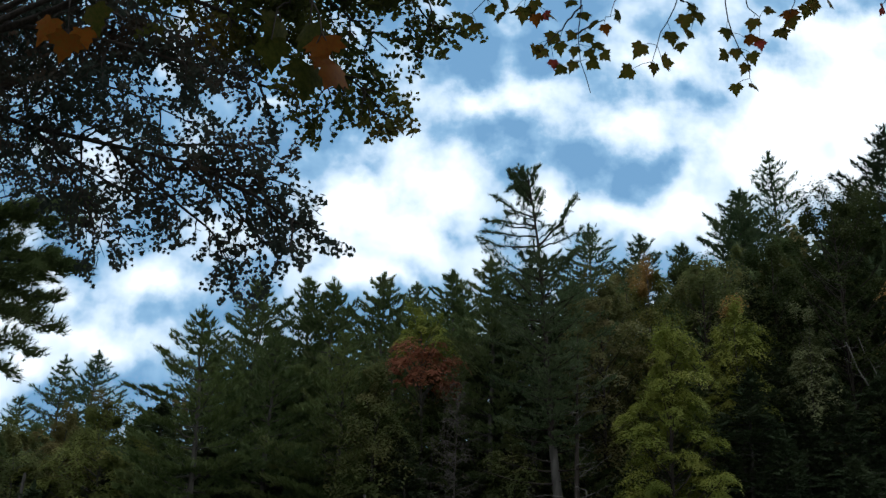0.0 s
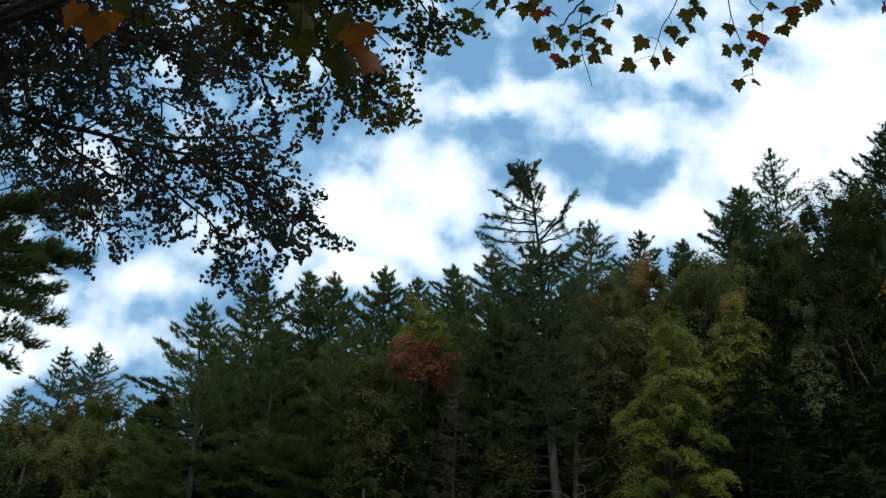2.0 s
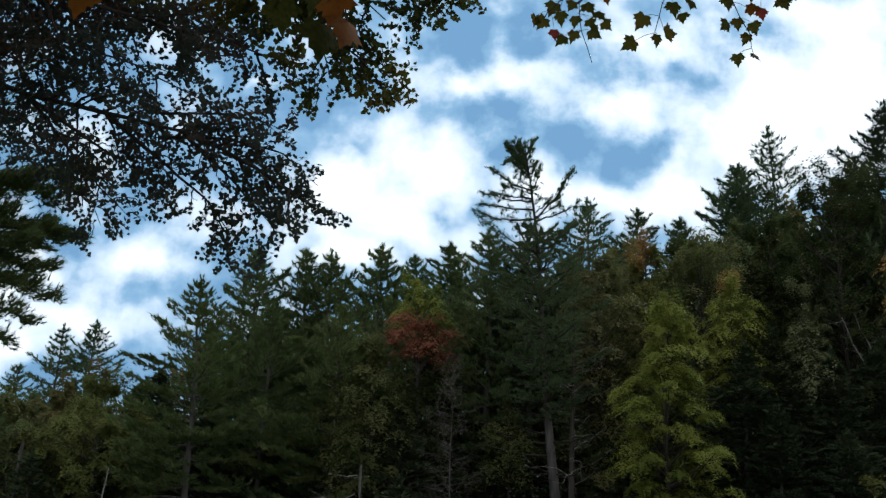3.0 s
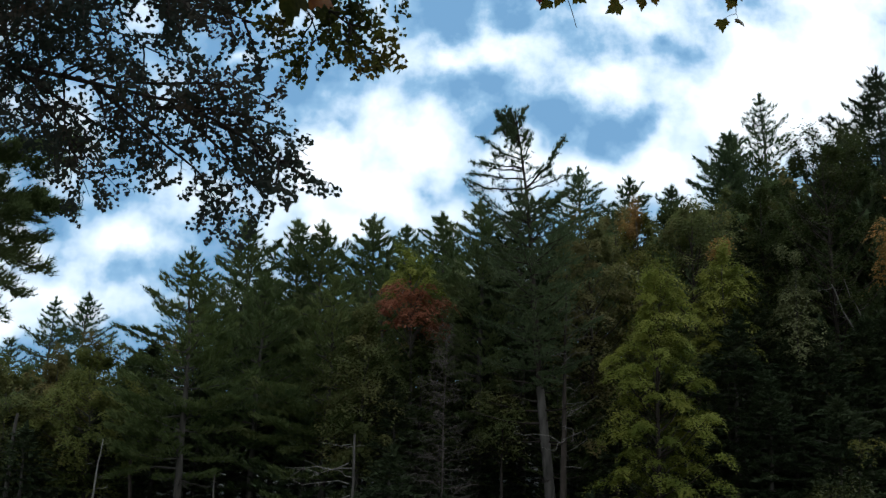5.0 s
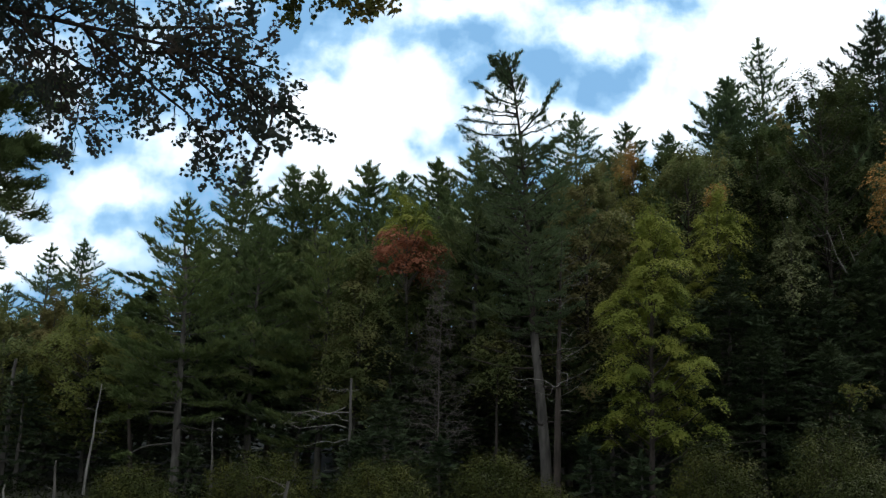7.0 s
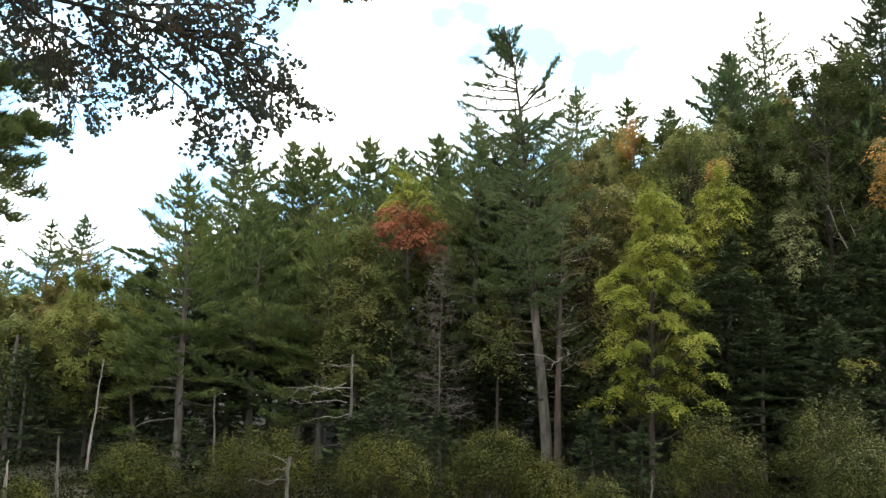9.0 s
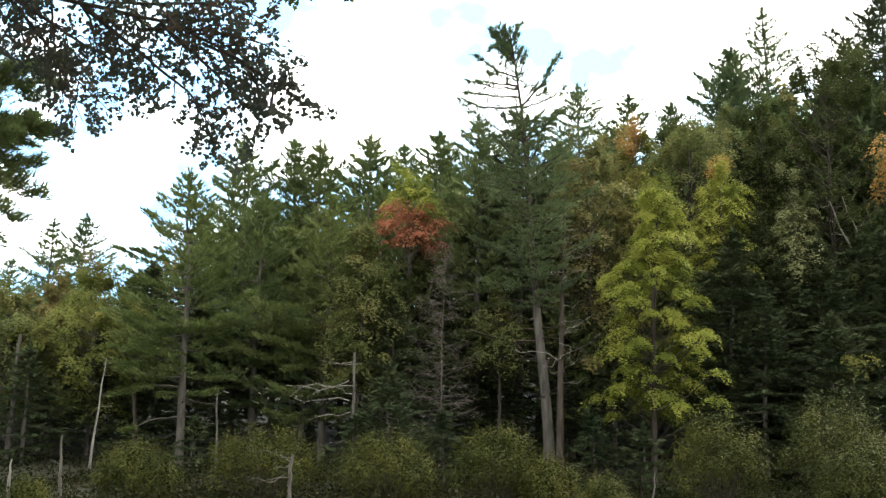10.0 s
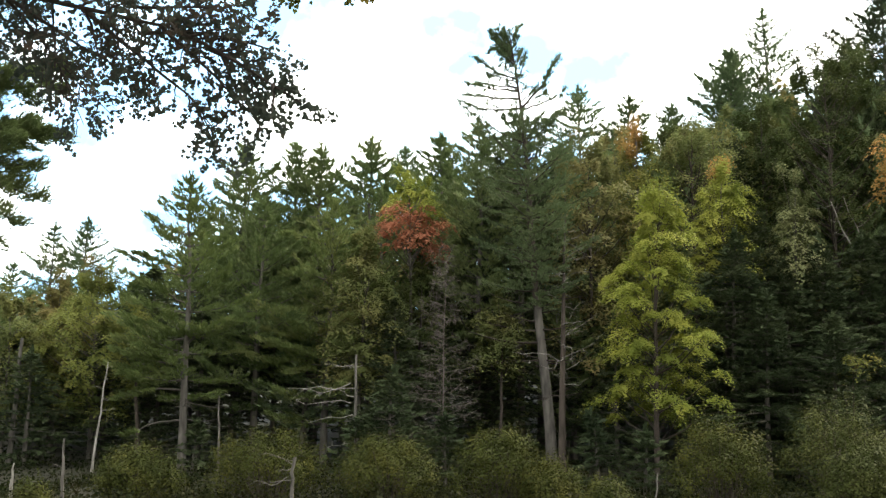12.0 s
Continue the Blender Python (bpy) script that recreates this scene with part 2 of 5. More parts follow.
def tufts(rng, at, way, length, width, blades, loose=0.6, core=0.0):
    """Needle tufts: thin blades that spread from each point along its way; core: the width of one broad bundle in each, that keeps to the way."""
    n = len(at)
    at, way = np.repeat(at, blades, 0), np.repeat(way, blades, 0)
    first = ((np.arange(n * blades) % blades == 0) & (core > 0))[:, None]
    d = unit(way + rng.normal(0, 1, (n * blades, 3)) * np.where(first, loose * 0.35, loose))
    roll = rng.normal(0, 1, (n * blades, 3))
    roll = np.where(first, roll * 0.6 + np.array([0, 0, 1.0]), roll)
    side = unit(np.cross(d, roll))
    ln = length * rng.uniform(0.7, 1.25, (n * blades, 1)) * np.where(first, 1.15, 1.0)
    w = np.where(first, core, width)
    foot = at - d * ln * 0.25
    v = np.stack([foot - side * w / 2, foot + side * w / 2, foot + d * ln], 1).reshape(-1, 3)
    return v, np.arange(n * blades * 3).reshape(-1, 3)


def leaf_quads(rng, at, normal, size):
    """Leaves: pointed, slightly folded quads."""
    n = len(at)
    nrm = unit(normal)
    a = unit(np.cross(nrm, rng.normal(0, 1, (n, 3))))
    b = np.cross(nrm, a)
    s = size * rng.uniform(0.7, 1.3, (n, 1))
    fold = nrm * s * 0.12
    v = np.stack([at - a * s * 0.5, at + b * s * 0.4 + fold, at + a * s * 0.55, at - b * s * 0.4 + fold], 1).reshape(-1, 3)
    return v, np.arange(n * 4).reshape(-1, 4)


def polyline(points, n):
    p = np.array(points, float)
    d = np.concatenate([[0], np.cumsum(np.linalg.norm(np.diff(p, axis=0), axis=1))])
    u = np.linspace(0, d[-1], n)
    return np.stack([np.interp(u, d, p[:, i]) for i in range(3)], 1), d[-1]


def ground_height(x, y):
    """The lie of the land: a bank at the camera, a wet meadow, then a wooded hill that is higher to the right."""
    step = lambda a, b, v: np.clip((v - a) / (b - a), 0, 1) ** 2 * (3 - 2 * np.clip((v - a) / (b - a), 0, 1))
    z = -1.5 * step(6, 24, y) + 0.5 * step(34, 44, y)
    slope = 0.09 + 0.13 * step(-15, 30, x)
    z = z + slope * np.clip(y - 42, 0, 90) + 22 * step(120, 300, np.hypot(x, y) * (y > 0))
    return z + 0.12 * np.sin(x * 0.9) * np.cos(y * 0.7)


# ---- kinds of trees ----
def pine(label, x, y, top, reach, crown=0.15, needles=PINE_NEEDLES, seed=1, full=1.0, lean=(0.0, 0.0), rise=18, arms=(), bare=0,
         name="pine_tree", blade=(0.24, 0.026, 4, 0.08), trunk=0.011, taper=0.52, wood=BARK, gap=1.05, droop=0.0, crown_top=0.985, boughs_shown=True, arm_full=1.3, fan=0.42, dead_arms=(), stem_line=None, limbs=(), boughs_a_whorl=5, backlit_wood=None, shag=0.6):
    """A conifer with whorls of boughs. reach: bough length in metres; crown: where green boughs begin, as a share of the height;
    arms: single boughs (height share, turn, length, rise); bare: dead boughs below the crown."""
    rng = np.random.default_rng(seed)
    x, y = x - lean[0], y - lean[1]
    z0 = float(ground_height(x, y)) - 0.1
    h = top - z0
    e = base_empty(name, x, y, z0)
    r0 = trunk * h + 0.05
    k = np.linspace(0, 1, 12)
    wob = np.cumsum(rng.normal(0, 0.05, (12, 2)), 0) * k[:, None]
    line = np.stack([lean[0] * k ** 1.5 + wob[:, 0], lean[1] * k ** 1.5 + wob[:, 1], h * k], 1)
    if stem_line:
        line[:, 0] = np.interp(k, *zip(*stem_line)) + 0.3 * wob[:, 0]
    stem = Tubes()
    cut = 5 if backlit_wood else 12
    stem.add(line[:cut], r0 * (1 - 0.93 * k[:cut]) + 0.008, 9)
    # the backlit upper trunk: its shade is put into a darker bark
    if backlit_wood:
        upper = Tubes()
        upper.add(line[cut - 1:], r0 * (1 - 0.93 * k[cut - 1:]) + 0.008, 9)
        part("upper_trunk", upper.mesh("upper_trunk"), backlit_wood, e)
    boughs = Tubes()

    def on_trunk(s):
        return np.array([np.interp(s, k, line[:, i]) for i in range(3)])

    at, way = [], []

    def bough(s, turn, ln, lift, dense=1.0, green=True, start=0.2):
        p0 = on_trunk(s)
        d = np.array([math.cos(turn), math.sin(turn), 0])
        side = np.array([-d[1], d[0], 0])
        u = np.linspace(0, 1, 5)
        up = math.tan(radians(lift))
        curve = rng.normal(0, 0.06)
        pts = p0 + ln * (u[:, None] * d + (up * u * 0.8 + (0.22 - droop) * u ** 2 - 0.1 * u)[:, None] * np.array([0, 0, 1.0]) + (curve * u ** 2)[:, None] * side)
        boughs.add(pts, (0.012 + 0.016 * ln * (0.6 if green else 1)) * (1 - 0.85 * u) + 0.004, 3)
        if not green:
            for _ in range(int(3 + ln * 2)):
                c = rng.uniform(0.3, 0.95)
                q = np.array([np.interp(c, u, pts[:, i]) for i in range(3)])
                dd = unit(d * 0.7 + side * rng.choice([-1, 1]) * 0.8 + np.array([0, 0, rng.normal(0, 0.3)]))
                m = ln * 0.3 * rng.uniform(0.4, 1)
                boughs.add([q, q + dd * m * 0.5, q + dd * m + np.array([0, 0, rng.normal(0, 0.06)])], [0.011, 0.007, 0.003], 3)
            return
        n = max(8, int(dense * full * (5 + 25 * ln + 9 * ln * ln)))
        inner = start if ln > 1.6 else 0.03
        plume(pts, n, inner, fan * ln)

    def plume(pts, n, inner, wide, shag=0.13):
        """Foliage of one bough: side sprays lie flat along it, each a row of tufts that point outwards and a little up."""
        u = np.linspace(0, 1, len(pts))
        ln = float(np.linalg.norm(pts[-1] - pts[0]))
        m = max(5, int(5.5 * ln))
        c = inner + (1.0 - inner) * (np.arange(m) + rng.uniform(0.1, 0.9, m)) / m
        d = unit(pts[-1] - pts[0])
        side = unit(np.cross(d, np.array([0, 0, 1.0])))
        sgn = np.where(np.arange(m) % 2 == 0, 1.0, -1.0)
        out = np.clip((1.12 - c) * 1.5, 0.25, 0.95)
        size = wide * np.clip(1.25 - c, 0.22, 0.8) * rng.uniform(0.6, 1.25, m) + 0.1
        rise = rng.normal(0.14, shag, m) - droop * 0.5
        dirs = unit(d * (1.05 - 0.5 * out)[:, None] + side * (sgn * out)[:, None] + rise[:, None] * np.array([0, 0, 1.0]))
        j = rng.integers(0, m, n)
        w = rng.uniform(0.0, 1, n) ** 0.7
        foot = np.stack([np.interp(c[j], u, pts[:, i]) for i in range(3)], 1)
        q = foot + dirs[j] * (size[j] * w)[:, None] + rng.normal(0, 1, (n, 3)) * np.array([0.05, 0.05, 0.03]) * (0.6 + 0.25 * ln)
        q[:, 2] -= 0.18 * size[j] * w * w
        # the leading shoot
        lead = rng.uniform(0, 1, n) < 0.18
        k = inner + (1.02 - inner) * w
        along = np.stack([np.interp(np.clip(k, 0, 1), u, pts[:, i]) for i in range(3)], 1)
        q = np.where(lead[:, None], along + rng.normal(0, 0.04, (n, 3)), q)
        at.append(q)
        way.append(unit(np.where(lead[:, None], d, dirs[j]) + np.array([0, 0, 0.45 - droop * 2.0]) + rng.normal(0, 0.12, (n, 3))))

    s = crown
    turn = rng.uniform(0, 6)
    while s < crown_top:
        f = (s - crown) / (1 - crown)
        n = boughs_a_whorl if f < 0.7 else boughs_a_whorl + 1
        for i in range(n):
            env = min(reach * (1.1 - 0.3 * f), 0.14 + taper * (1 - s) * h) * min(1, 0.55 + 2.2 * f)
            bough(s, turn + i * 2 * math.pi / n + rng.normal(0, 0.3), env * rng.uniform(0.55, 1.2), rise * (0.1 + 2.0 * f) + rng.normal(0, 7))
        turn += 2.4
        s += gap * (1 - 0.68 * f) * rng.uniform(0.75, 1.2) / h
    tip = on_trunk(1.0)
    n = 40
    q = tip + np.stack([rng.normal(0, 0.05, n), rng.normal(0, 0.05, n), rng.uniform(-0.6, 0.12, n)], 1)
    at.append(q)
    way.append(unit(rng.normal(0, 0.4, (n, 3)) + np.array([0, 0, 1.0])))
    for s, turn, ln, lift in arms:
        bough(s, radians(turn), ln, lift, arm_full if ln > 1 else arm_full * 2, start=0.06)
    for s, leafy, wide, count, *way_out in limbs:
        p0 = on_trunk(s)
        pts = np.stack([p0] + [p0 + np.array(w) for w in way_out])
        pts, ln = polyline(pts, 9)
        pts[1:-1] += rng.normal(0, 0.012 * ln, (7, 3))
        boughs.add(pts, (0.014 + 0.014 * ln) * (1 - 0.85 * np.linspace(0, 1, 9)) + 0.004, 4)
        plume(pts, count, leafy, wide, shag)
    for s, turn, ln, lift in dead_arms:
        bough(s, radians(turn), ln, lift, green=False)
    for i in range(bare):
        bough(rng.uniform(0.12, crown + 0.05), rng.uniform(0, 6.28), reach * rng.uniform(0.3, 0.8), rng.normal(0, 10), green=False)
    part("trunk", stem.mesh("trunk"), wood, e)
    if boughs_shown:
        part("boughwork", boughs.mesh("boughwork"), backlit_wood or wood, e)["kind"] = "stuff"
    v, f = tufts(rng, np.concatenate(at), np.concatenate(way), *blade[:3], 0.5, blade[3])
    part("crown", mesh_of("crown", v, f), needles, e)
    return tagged(e, label, "tree", "conifers of the wood")


def broadleaf(label, x, y, top, wide, low=0.25, leaves=GREEN_LEAVES, seed=1, clumps=70, per=380, leaf=0.105, name="broadleaf_tree",
              wood=BARK, thin=0.3, lean=(0.0, 0.0), clump=0.75, point=0.6, second=None, cone=False):
    """A leafy tree: limbs run to flat sprays of leaves that are spread through the crown, more at its outside. wide: crown radius;
    low: where the crown begins; second: another leaf colour for the sprays above a height share."""
    rng = np.random.default_rng(seed)
    x, y = x - lean[0], y - lean[1]
    z0 = float(ground_height(x, y)) - 0.1
    h = top - z0
    e = base_empty(name, x, y, z0)
    wood_mesh = Tubes()
    k = np.linspace(0, 1, 9)
    wob = np.cumsum(rng.normal(0, 0.06, (9, 2)), 0) * k[:, None]
    line = np.stack([lean[0] * k + wob[:, 0], lean[1] * k + wob[:, 1], h * 0.93 * k], 1)
    wood_mesh.add(line, (0.008 * h + 0.03) * (1 - 0.92 * k) + 0.006, 8)
    limbs = Tubes()
    groups = {}
    for i in range(clumps):
        f = (i + rng.uniform(0, 1)) / clumps
        env = wide * (math.sin(math.pi * min(1, 0.13 + 0.87 * f ** 0.85)) ** point)
        if cone:
            env = wide * (1 - f) ** 0.5 * rng.uniform(0.6, 1.15) + 0.3
        turn = i * 2.399 + rng.normal(0, 0.3)
        env *= 1 + 0.22 * math.sin(3 * turn + seed + 5 * f) + 0.12 * math.sin(9 * f + seed)
        rad = env * math.sqrt(rng.uniform(0.12, 1))
        s = low + (1 - low) * f
        axis = np.array([np.interp(min(s, 1), k, line[:, j]) for j in range(3)])
        axis[2] = h * s * 0.97
        c = axis + np.array([math.cos(turn) * rad, math.sin(turn) * rad, rng.normal(-0.3 * (f > 0.85), 0.15 + 0.35 * (f > 0.8))])
        if rng.uniform() < 0.85:
            s0 = max(0.08, s - (0.05 + 0.35 * rad / h))
            p0 = np.array([np.interp(s0, k, line[:, j]) for j in range(3)])
            mid = (p0 + c) / 2 + np.array([0, 0, -0.1 * rad])
            limbs.add([p0, mid, c], [0.012 + 0.012 * rad, 0.008 + 0.007 * rad, 0.005], 4)
        m = int(per * rng.uniform(0.55, 1.3))
        size = clump * rng.uniform(0.55, 1.3) * (1.0 if f < 0.8 or cone else 0.5)
        # each spray is a ragged, drooping dome of leaves
        a = rng.uniform(0, 2 * math.pi, m)
        r = np.sqrt(rng.uniform(0, 1, m)) * (1 + 0.28 * np.sin(3 * a + i) + 0.16 * np.sin(7 * a + 2 * i)) + rng.normal(0, 0.08, m)
        q = np.stack([r * np.cos(a), r * np.sin(a), -thin * 1.6 * r * r + rng.normal(0, 0.1, m) - np.abs(rng.normal(0, 0.16, m))], 1) * size
        out = np.array([math.cos(turn), math.sin(turn), 0])
        q[:, 2] -= 0.3 * np.abs(q @ out) * (q @ out > 0)
        if f > (0.95 if cone else 0.8):      # upright, loose shoots at the top
            q = rng.normal(0, 1, (m, 3)) * np.array([0.42, 0.42, 0.6]) * size
        slope = np.stack([np.cos(a) * r, np.sin(a) * r, np.zeros(m)], 1) * thin * 2.2
        key = second if second and s + rng.normal(0, 0.025) > second[1] else leaves
        key = key[0] if isinstance(key, tuple) else key
        groups.setdefault(key, []).append((c + q, slope + out * 0.3 + np.array([0, 0, 1.0]) + rng.normal(0, 0.28, (m, 3))))
    part("trunk", wood_mesh.mesh("trunk"), wood, e)
    part("limbwork", limbs.mesh("limbwork"), wood, e)["kind"] = "stuff"
    for mat, g in groups.items():
        v, f = leaf_quads(rng, np.concatenate([a for a, b in g]), np.concatenate([b for a, b in g]), leaf)
        part("crown", mesh_of("crown", v, f), mat, e)
    return tagged(e, label, "tree", "leafy trees of the wood")


def shrub(label, x, y, top, wide, leaves=SHRUB_LEAVES, seed=1, per=150, leaf=0.06, clumps=90):
    """A rounded bush: many stems from one foot, small leaves over a dome."""
    rng = np.random.default_rng(seed)
    z0 = float(ground_height(x, y)) - 0.05
    h = top - z0
    e = base_empty("shrub", x, y, z0)
    stems = Tubes()
    at, nrm = [], []
    for i in range(clumps):
        turn, q = i * 2.399, math.sqrt((i + 0.5) / clumps)
        rad = wide * q * rng.uniform(0.72, 1.05)
        zz = h * (0.38 + 0.62 * math.sqrt(max(0.0, 1 - q * q))) * rng.uniform(0.66, 1.05)
        c = np.array([math.cos(turn) * rad, math.sin(turn) * rad, zz])
        if i % 2 == 0:
            foot = np.array([math.cos(turn) * 0.15 * wide, math.sin(turn) * 0.15 * wide, 0])
            stems.add([foot, foot * 0.5 + c * np.array([0.4, 0.4, 0.55]), c], [0.022, 0.014, 0.005], 4)
        m = int(per * rng.uniform(0.5, 1.4))
        s = 0.145 * math.sqrt(wide) * rng.uniform(0.6, 1.35)
        at.append(c + rng.normal(0, 1, (m, 3)) * np.array([s, s, s * 1.15]))
        nrm.append((at[-1] - c) / s * 0.55 + np.array([c[0], c[1], 0]) / wide * 0.5 + np.array([0, 0, 0.8]) + rng.normal(0, 0.25, (m, 3)))
        if q > 0.6:
            low = c * np.array([0.85, 0.85, rng.uniform(0.3, 0.75)])
            at.append(low + rng.normal(0, s, (m // 4, 3)))
            nrm.append(unit(c) * 0.6 + np.array([0, 0, 0.5]) + rng.normal(0, 0.7, (m // 4, 3)))
        # upright shoots at the outside
        if rng.uniform() < 0.6:
            k = rng.uniform(0, 1, (18, 1))
            at.append(c + k * np.array([rng.normal(0, 0.12), rng.normal(0, 0.12), rng.uniform(0.25, 0.55)]) + rng.normal(0, 0.03, (18, 3)))
            nrm.append(rng.normal(0, 1, (18, 3)))
    part("stemwork", stems.mesh("stemwork"), TWIG, e)["kind"] = "stuff"
    v, f = leaf_quads(rng, np.concatenate(at), np.concatenate(nrm), leaf)
    part("foliage", mesh_of("foliage", v, f), leaves, e)
    return tagged(e, label, "shrub", "shrubs in the meadow")


def dead_tree(label, x, y, top, radius, seed, branches=20, reach=1.5, start=0.3, lean=(0.0, 0.0), wood=GREY_BARK, side=None, rise=5, twigs=5, broken=0.35, limbs=(), bend=1.0, branch_wood=None, stem_line=None, thick=1.0):
    """A bare trunk with dry branches; side: the turn towards which they grow, if they do."""
    rng = np.random.default_rng(seed)
    x, y = x - lean[0], y - lean[1]
    z0 = float(ground_height(x, y)) - 0.1
    h = top - z0
    e = base_empty("dead_tree", x, y, z0)
    k = np.linspace(0, 1, 10)
    wob = np.cumsum(rng.normal(0, 0.035, (10, 2)), 0) * k[:, None]
    if stem_line:
        k = np.sort(np.concatenate([np.linspace(0, 1, 6), [a for a, b in stem_line[1:-1]]]))
        wob = np.zeros((len(k), 2))
    line = np.stack([lean[0] * k ** bend + wob[:, 0], lean[1] * k + wob[:, 1], h * k], 1)
    if stem_line:
        line[:, 0] += np.interp(k, *zip(*stem_line))
    stem = Tubes()
    stem.add(line, radius * (1 - (1 - broken) * k), 9)
    part("trunk", stem.mesh("trunk"), wood, e)
    if branches:
        for i in range(branches):
            b = Tubes()
            s = start + (0.98 - start) * (i + rng.uniform(0, 1)) / branches
            turn = rng.uniform(0, 6.28) if side is None else radians(side) + rng.normal(0, 0.5)
            ln = reach * rng.uniform(0.35, 1) * (1.15 - 0.7 * (s - start) / (1 - start))
            up = math.tan(radians(rise + rng.normal(0, 12)))
            if i < len(limbs):
                s, turn, ln, up = limbs[i][0], radians(limbs[i][1]), limbs[i][2], math.tan(radians(limbs[i][3]))
            p0 = np.array([np.interp(s, k, line[:, j]) for j in range(3)])
            d = np.array([math.cos(turn), math.sin(turn), 0])
            u = np.linspace(0, 1, 6)
            pts = p0 + ln * (u[:, None] * d + (up * u - 0.2 * u ** 2 + 0.16 * u ** 3)[:, None] * np.array([0, 0, 1.0])) + np.cumsum(rng.normal(0, 0.06, (6, 3)), 0) * ln
            b.add(pts, (0.009 + 0.009 * ln) * thick * (1 - 0.8 * u), 4)
            for _ in range(twigs):
                c = rng.uniform(0.3, 1)
                q = np.array([np.interp(c, u, pts[:, j]) for j in range(3)])
                dd = unit(d * 0.6 + rng.normal(0, 0.6, 3))
                m = ln * 0.35 * rng.uniform(0.3, 1)
                b.add([q, q + dd * m * 0.5, q + dd * m - np.array([0, 0, 0.05 * m])], [0.009, 0.006, 0.003], 3)
            part("branch", b.mesh("branch"), branch_wood or wood, e)
    return tagged(e, label, "dead tree", "dead trees at the wood's edge")


# ---- sky ----
SKY_FAR = 1800.0
PUFFS = [
    (-0.000, 0.405, 0.070, 0.044, 1.00), (-0.056, 0.341, 0.076, 0.038, 0.90), (-0.117, 0.299, 0.057, 0.019, 0.80), (-0.096, 0.370, 0.044, 0.028, 0.60), (0.110, 0.388, 0.051, 0.038, 0.80),
    (0.174, 0.363, 0.044, 0.028, 0.70), (0.276, 0.404, 0.041, 0.035, 1.00), (0.251, 0.369, 0.057, 0.022, 0.70), (0.411, 0.512, 0.108, 0.066, 1.10), (0.488, 0.606, 0.060, 0.057, 1.10),
    (0.352, 0.431, 0.051, 0.057, 1.00), (0.214, 0.495, 0.047, 0.020, 0.80), (0.273, 0.564, 0.054, 0.019, 0.60), (0.037, 0.511, 0.044, 0.018, 0.80), (0.097, 0.535, 0.038, 0.016, 0.60),
    (0.336, 0.593, 0.051, 0.028, 0.55)]
PUFFS += [
    (-0.387, 0.213, 0.066, 0.027, 1.00), (-0.409, 0.277, 0.054, 0.024, 0.90), (-0.304, 0.287, 0.047, 0.018, 0.70), (-0.448, 0.177, 0.044, 0.023, 0.90), (-0.252, 0.331, 0.051, 0.025, 0.50),
    (-0.210, 0.498, 0.035, 0.010, 0.60), (-0.067, 0.452, 0.032, 0.016, 0.40), (0.062, 0.622, 0.038, 0.016, 0.20), (0.429, 0.420, 0.070, 0.038, 0.80), (0.495, 0.479, 0.038, 0.051, 0.90),
    (-0.053, 0.288, 0.032, 0.011, 0.50), (0.059, 0.318, 0.038, 0.016, 0.40), (-0.471, 0.236, 0.032, 0.019, 0.50), (0.219, 0.573, 0.028, 0.022, 0.35), (0.402, 0.642, 0.044, 0.019, 0.50)]
GAPS = [
    (-0.098, 0.414, 0.024, 0.018, -0.34), (-0.153, 0.460, 0.044, 0.028, -0.31), (0.090, 0.573, 0.041, 0.027, -0.34), (0.022, 0.570, 0.028, 0.032, -0.31), (0.071, 0.475, 0.041, 0.020, -0.37),
    (0.130, 0.463, 0.038, 0.016, -0.31), (0.208, 0.430, 0.035, 0.024, -0.43), (0.262, 0.455, 0.038, 0.015, -0.37), (0.214, 0.402, 0.018, 0.011, -0.31), (0.008, 0.340, 0.027, 0.022, -0.46),
    (-0.028, 0.296, 0.032, 0.013, -0.43), (0.282, 0.538, 0.020, 0.013, -0.37), (0.248, 0.518, 0.016, 0.011, -0.19), (-0.329, 0.241, 0.038, 0.032, -0.31), (-0.270, 0.236, 0.038, 0.020, -0.40),
    (-0.323, 0.191, 0.032, 0.023, -0.31)]
GAPS += [
    (-0.425, 0.144, 0.038, 0.019, -0.37), (-0.430, 0.329, 0.032, 0.025, -0.22), (-0.353, 0.165, 0.025, 0.013, -0.25), (0.173, 0.611, 0.038, 0.023, -0.22), (0.139, 0.645, 0.051, 0.018, -0.19),
    (0.254, 0.364, 0.014, 0.009, -0.37), (-0.116, 0.494, 0.032, 0.019, -0.25), (0.052, 0.358, 0.015, 0.014, -0.31), (-0.364, 0.508, 0.057, 0.038, -0.25), (-0.298, 0.395, 0.038, 0.025, -0.12),
    (0.417, 0.573, 0.019, 0.010, -0.15), (-0.144, 0.332, 0.016, 0.025, -0.19), (0.452, 0.589, 0.016, 0.032, -0.15)]


def sky_backdrop():
    a, b, lo, hi = -1500.0, 1500.0, -120.0, 1500.0
    me = mesh_of("sky_backdrop", [(a, 0, lo), (b, 0, lo), (b, 0, hi), (a, 0, hi)], [(0, 1, 2, 3)])
    me.materials.append(cloud_material())
    ob = new("sky_backdrop", me)
    ob.location = (0, SKY_FAR, 0)
    return tagged(ob, "blue sky with drifting broken white clouds", "sky", kind="structure")


SKY = sky_backdrop()


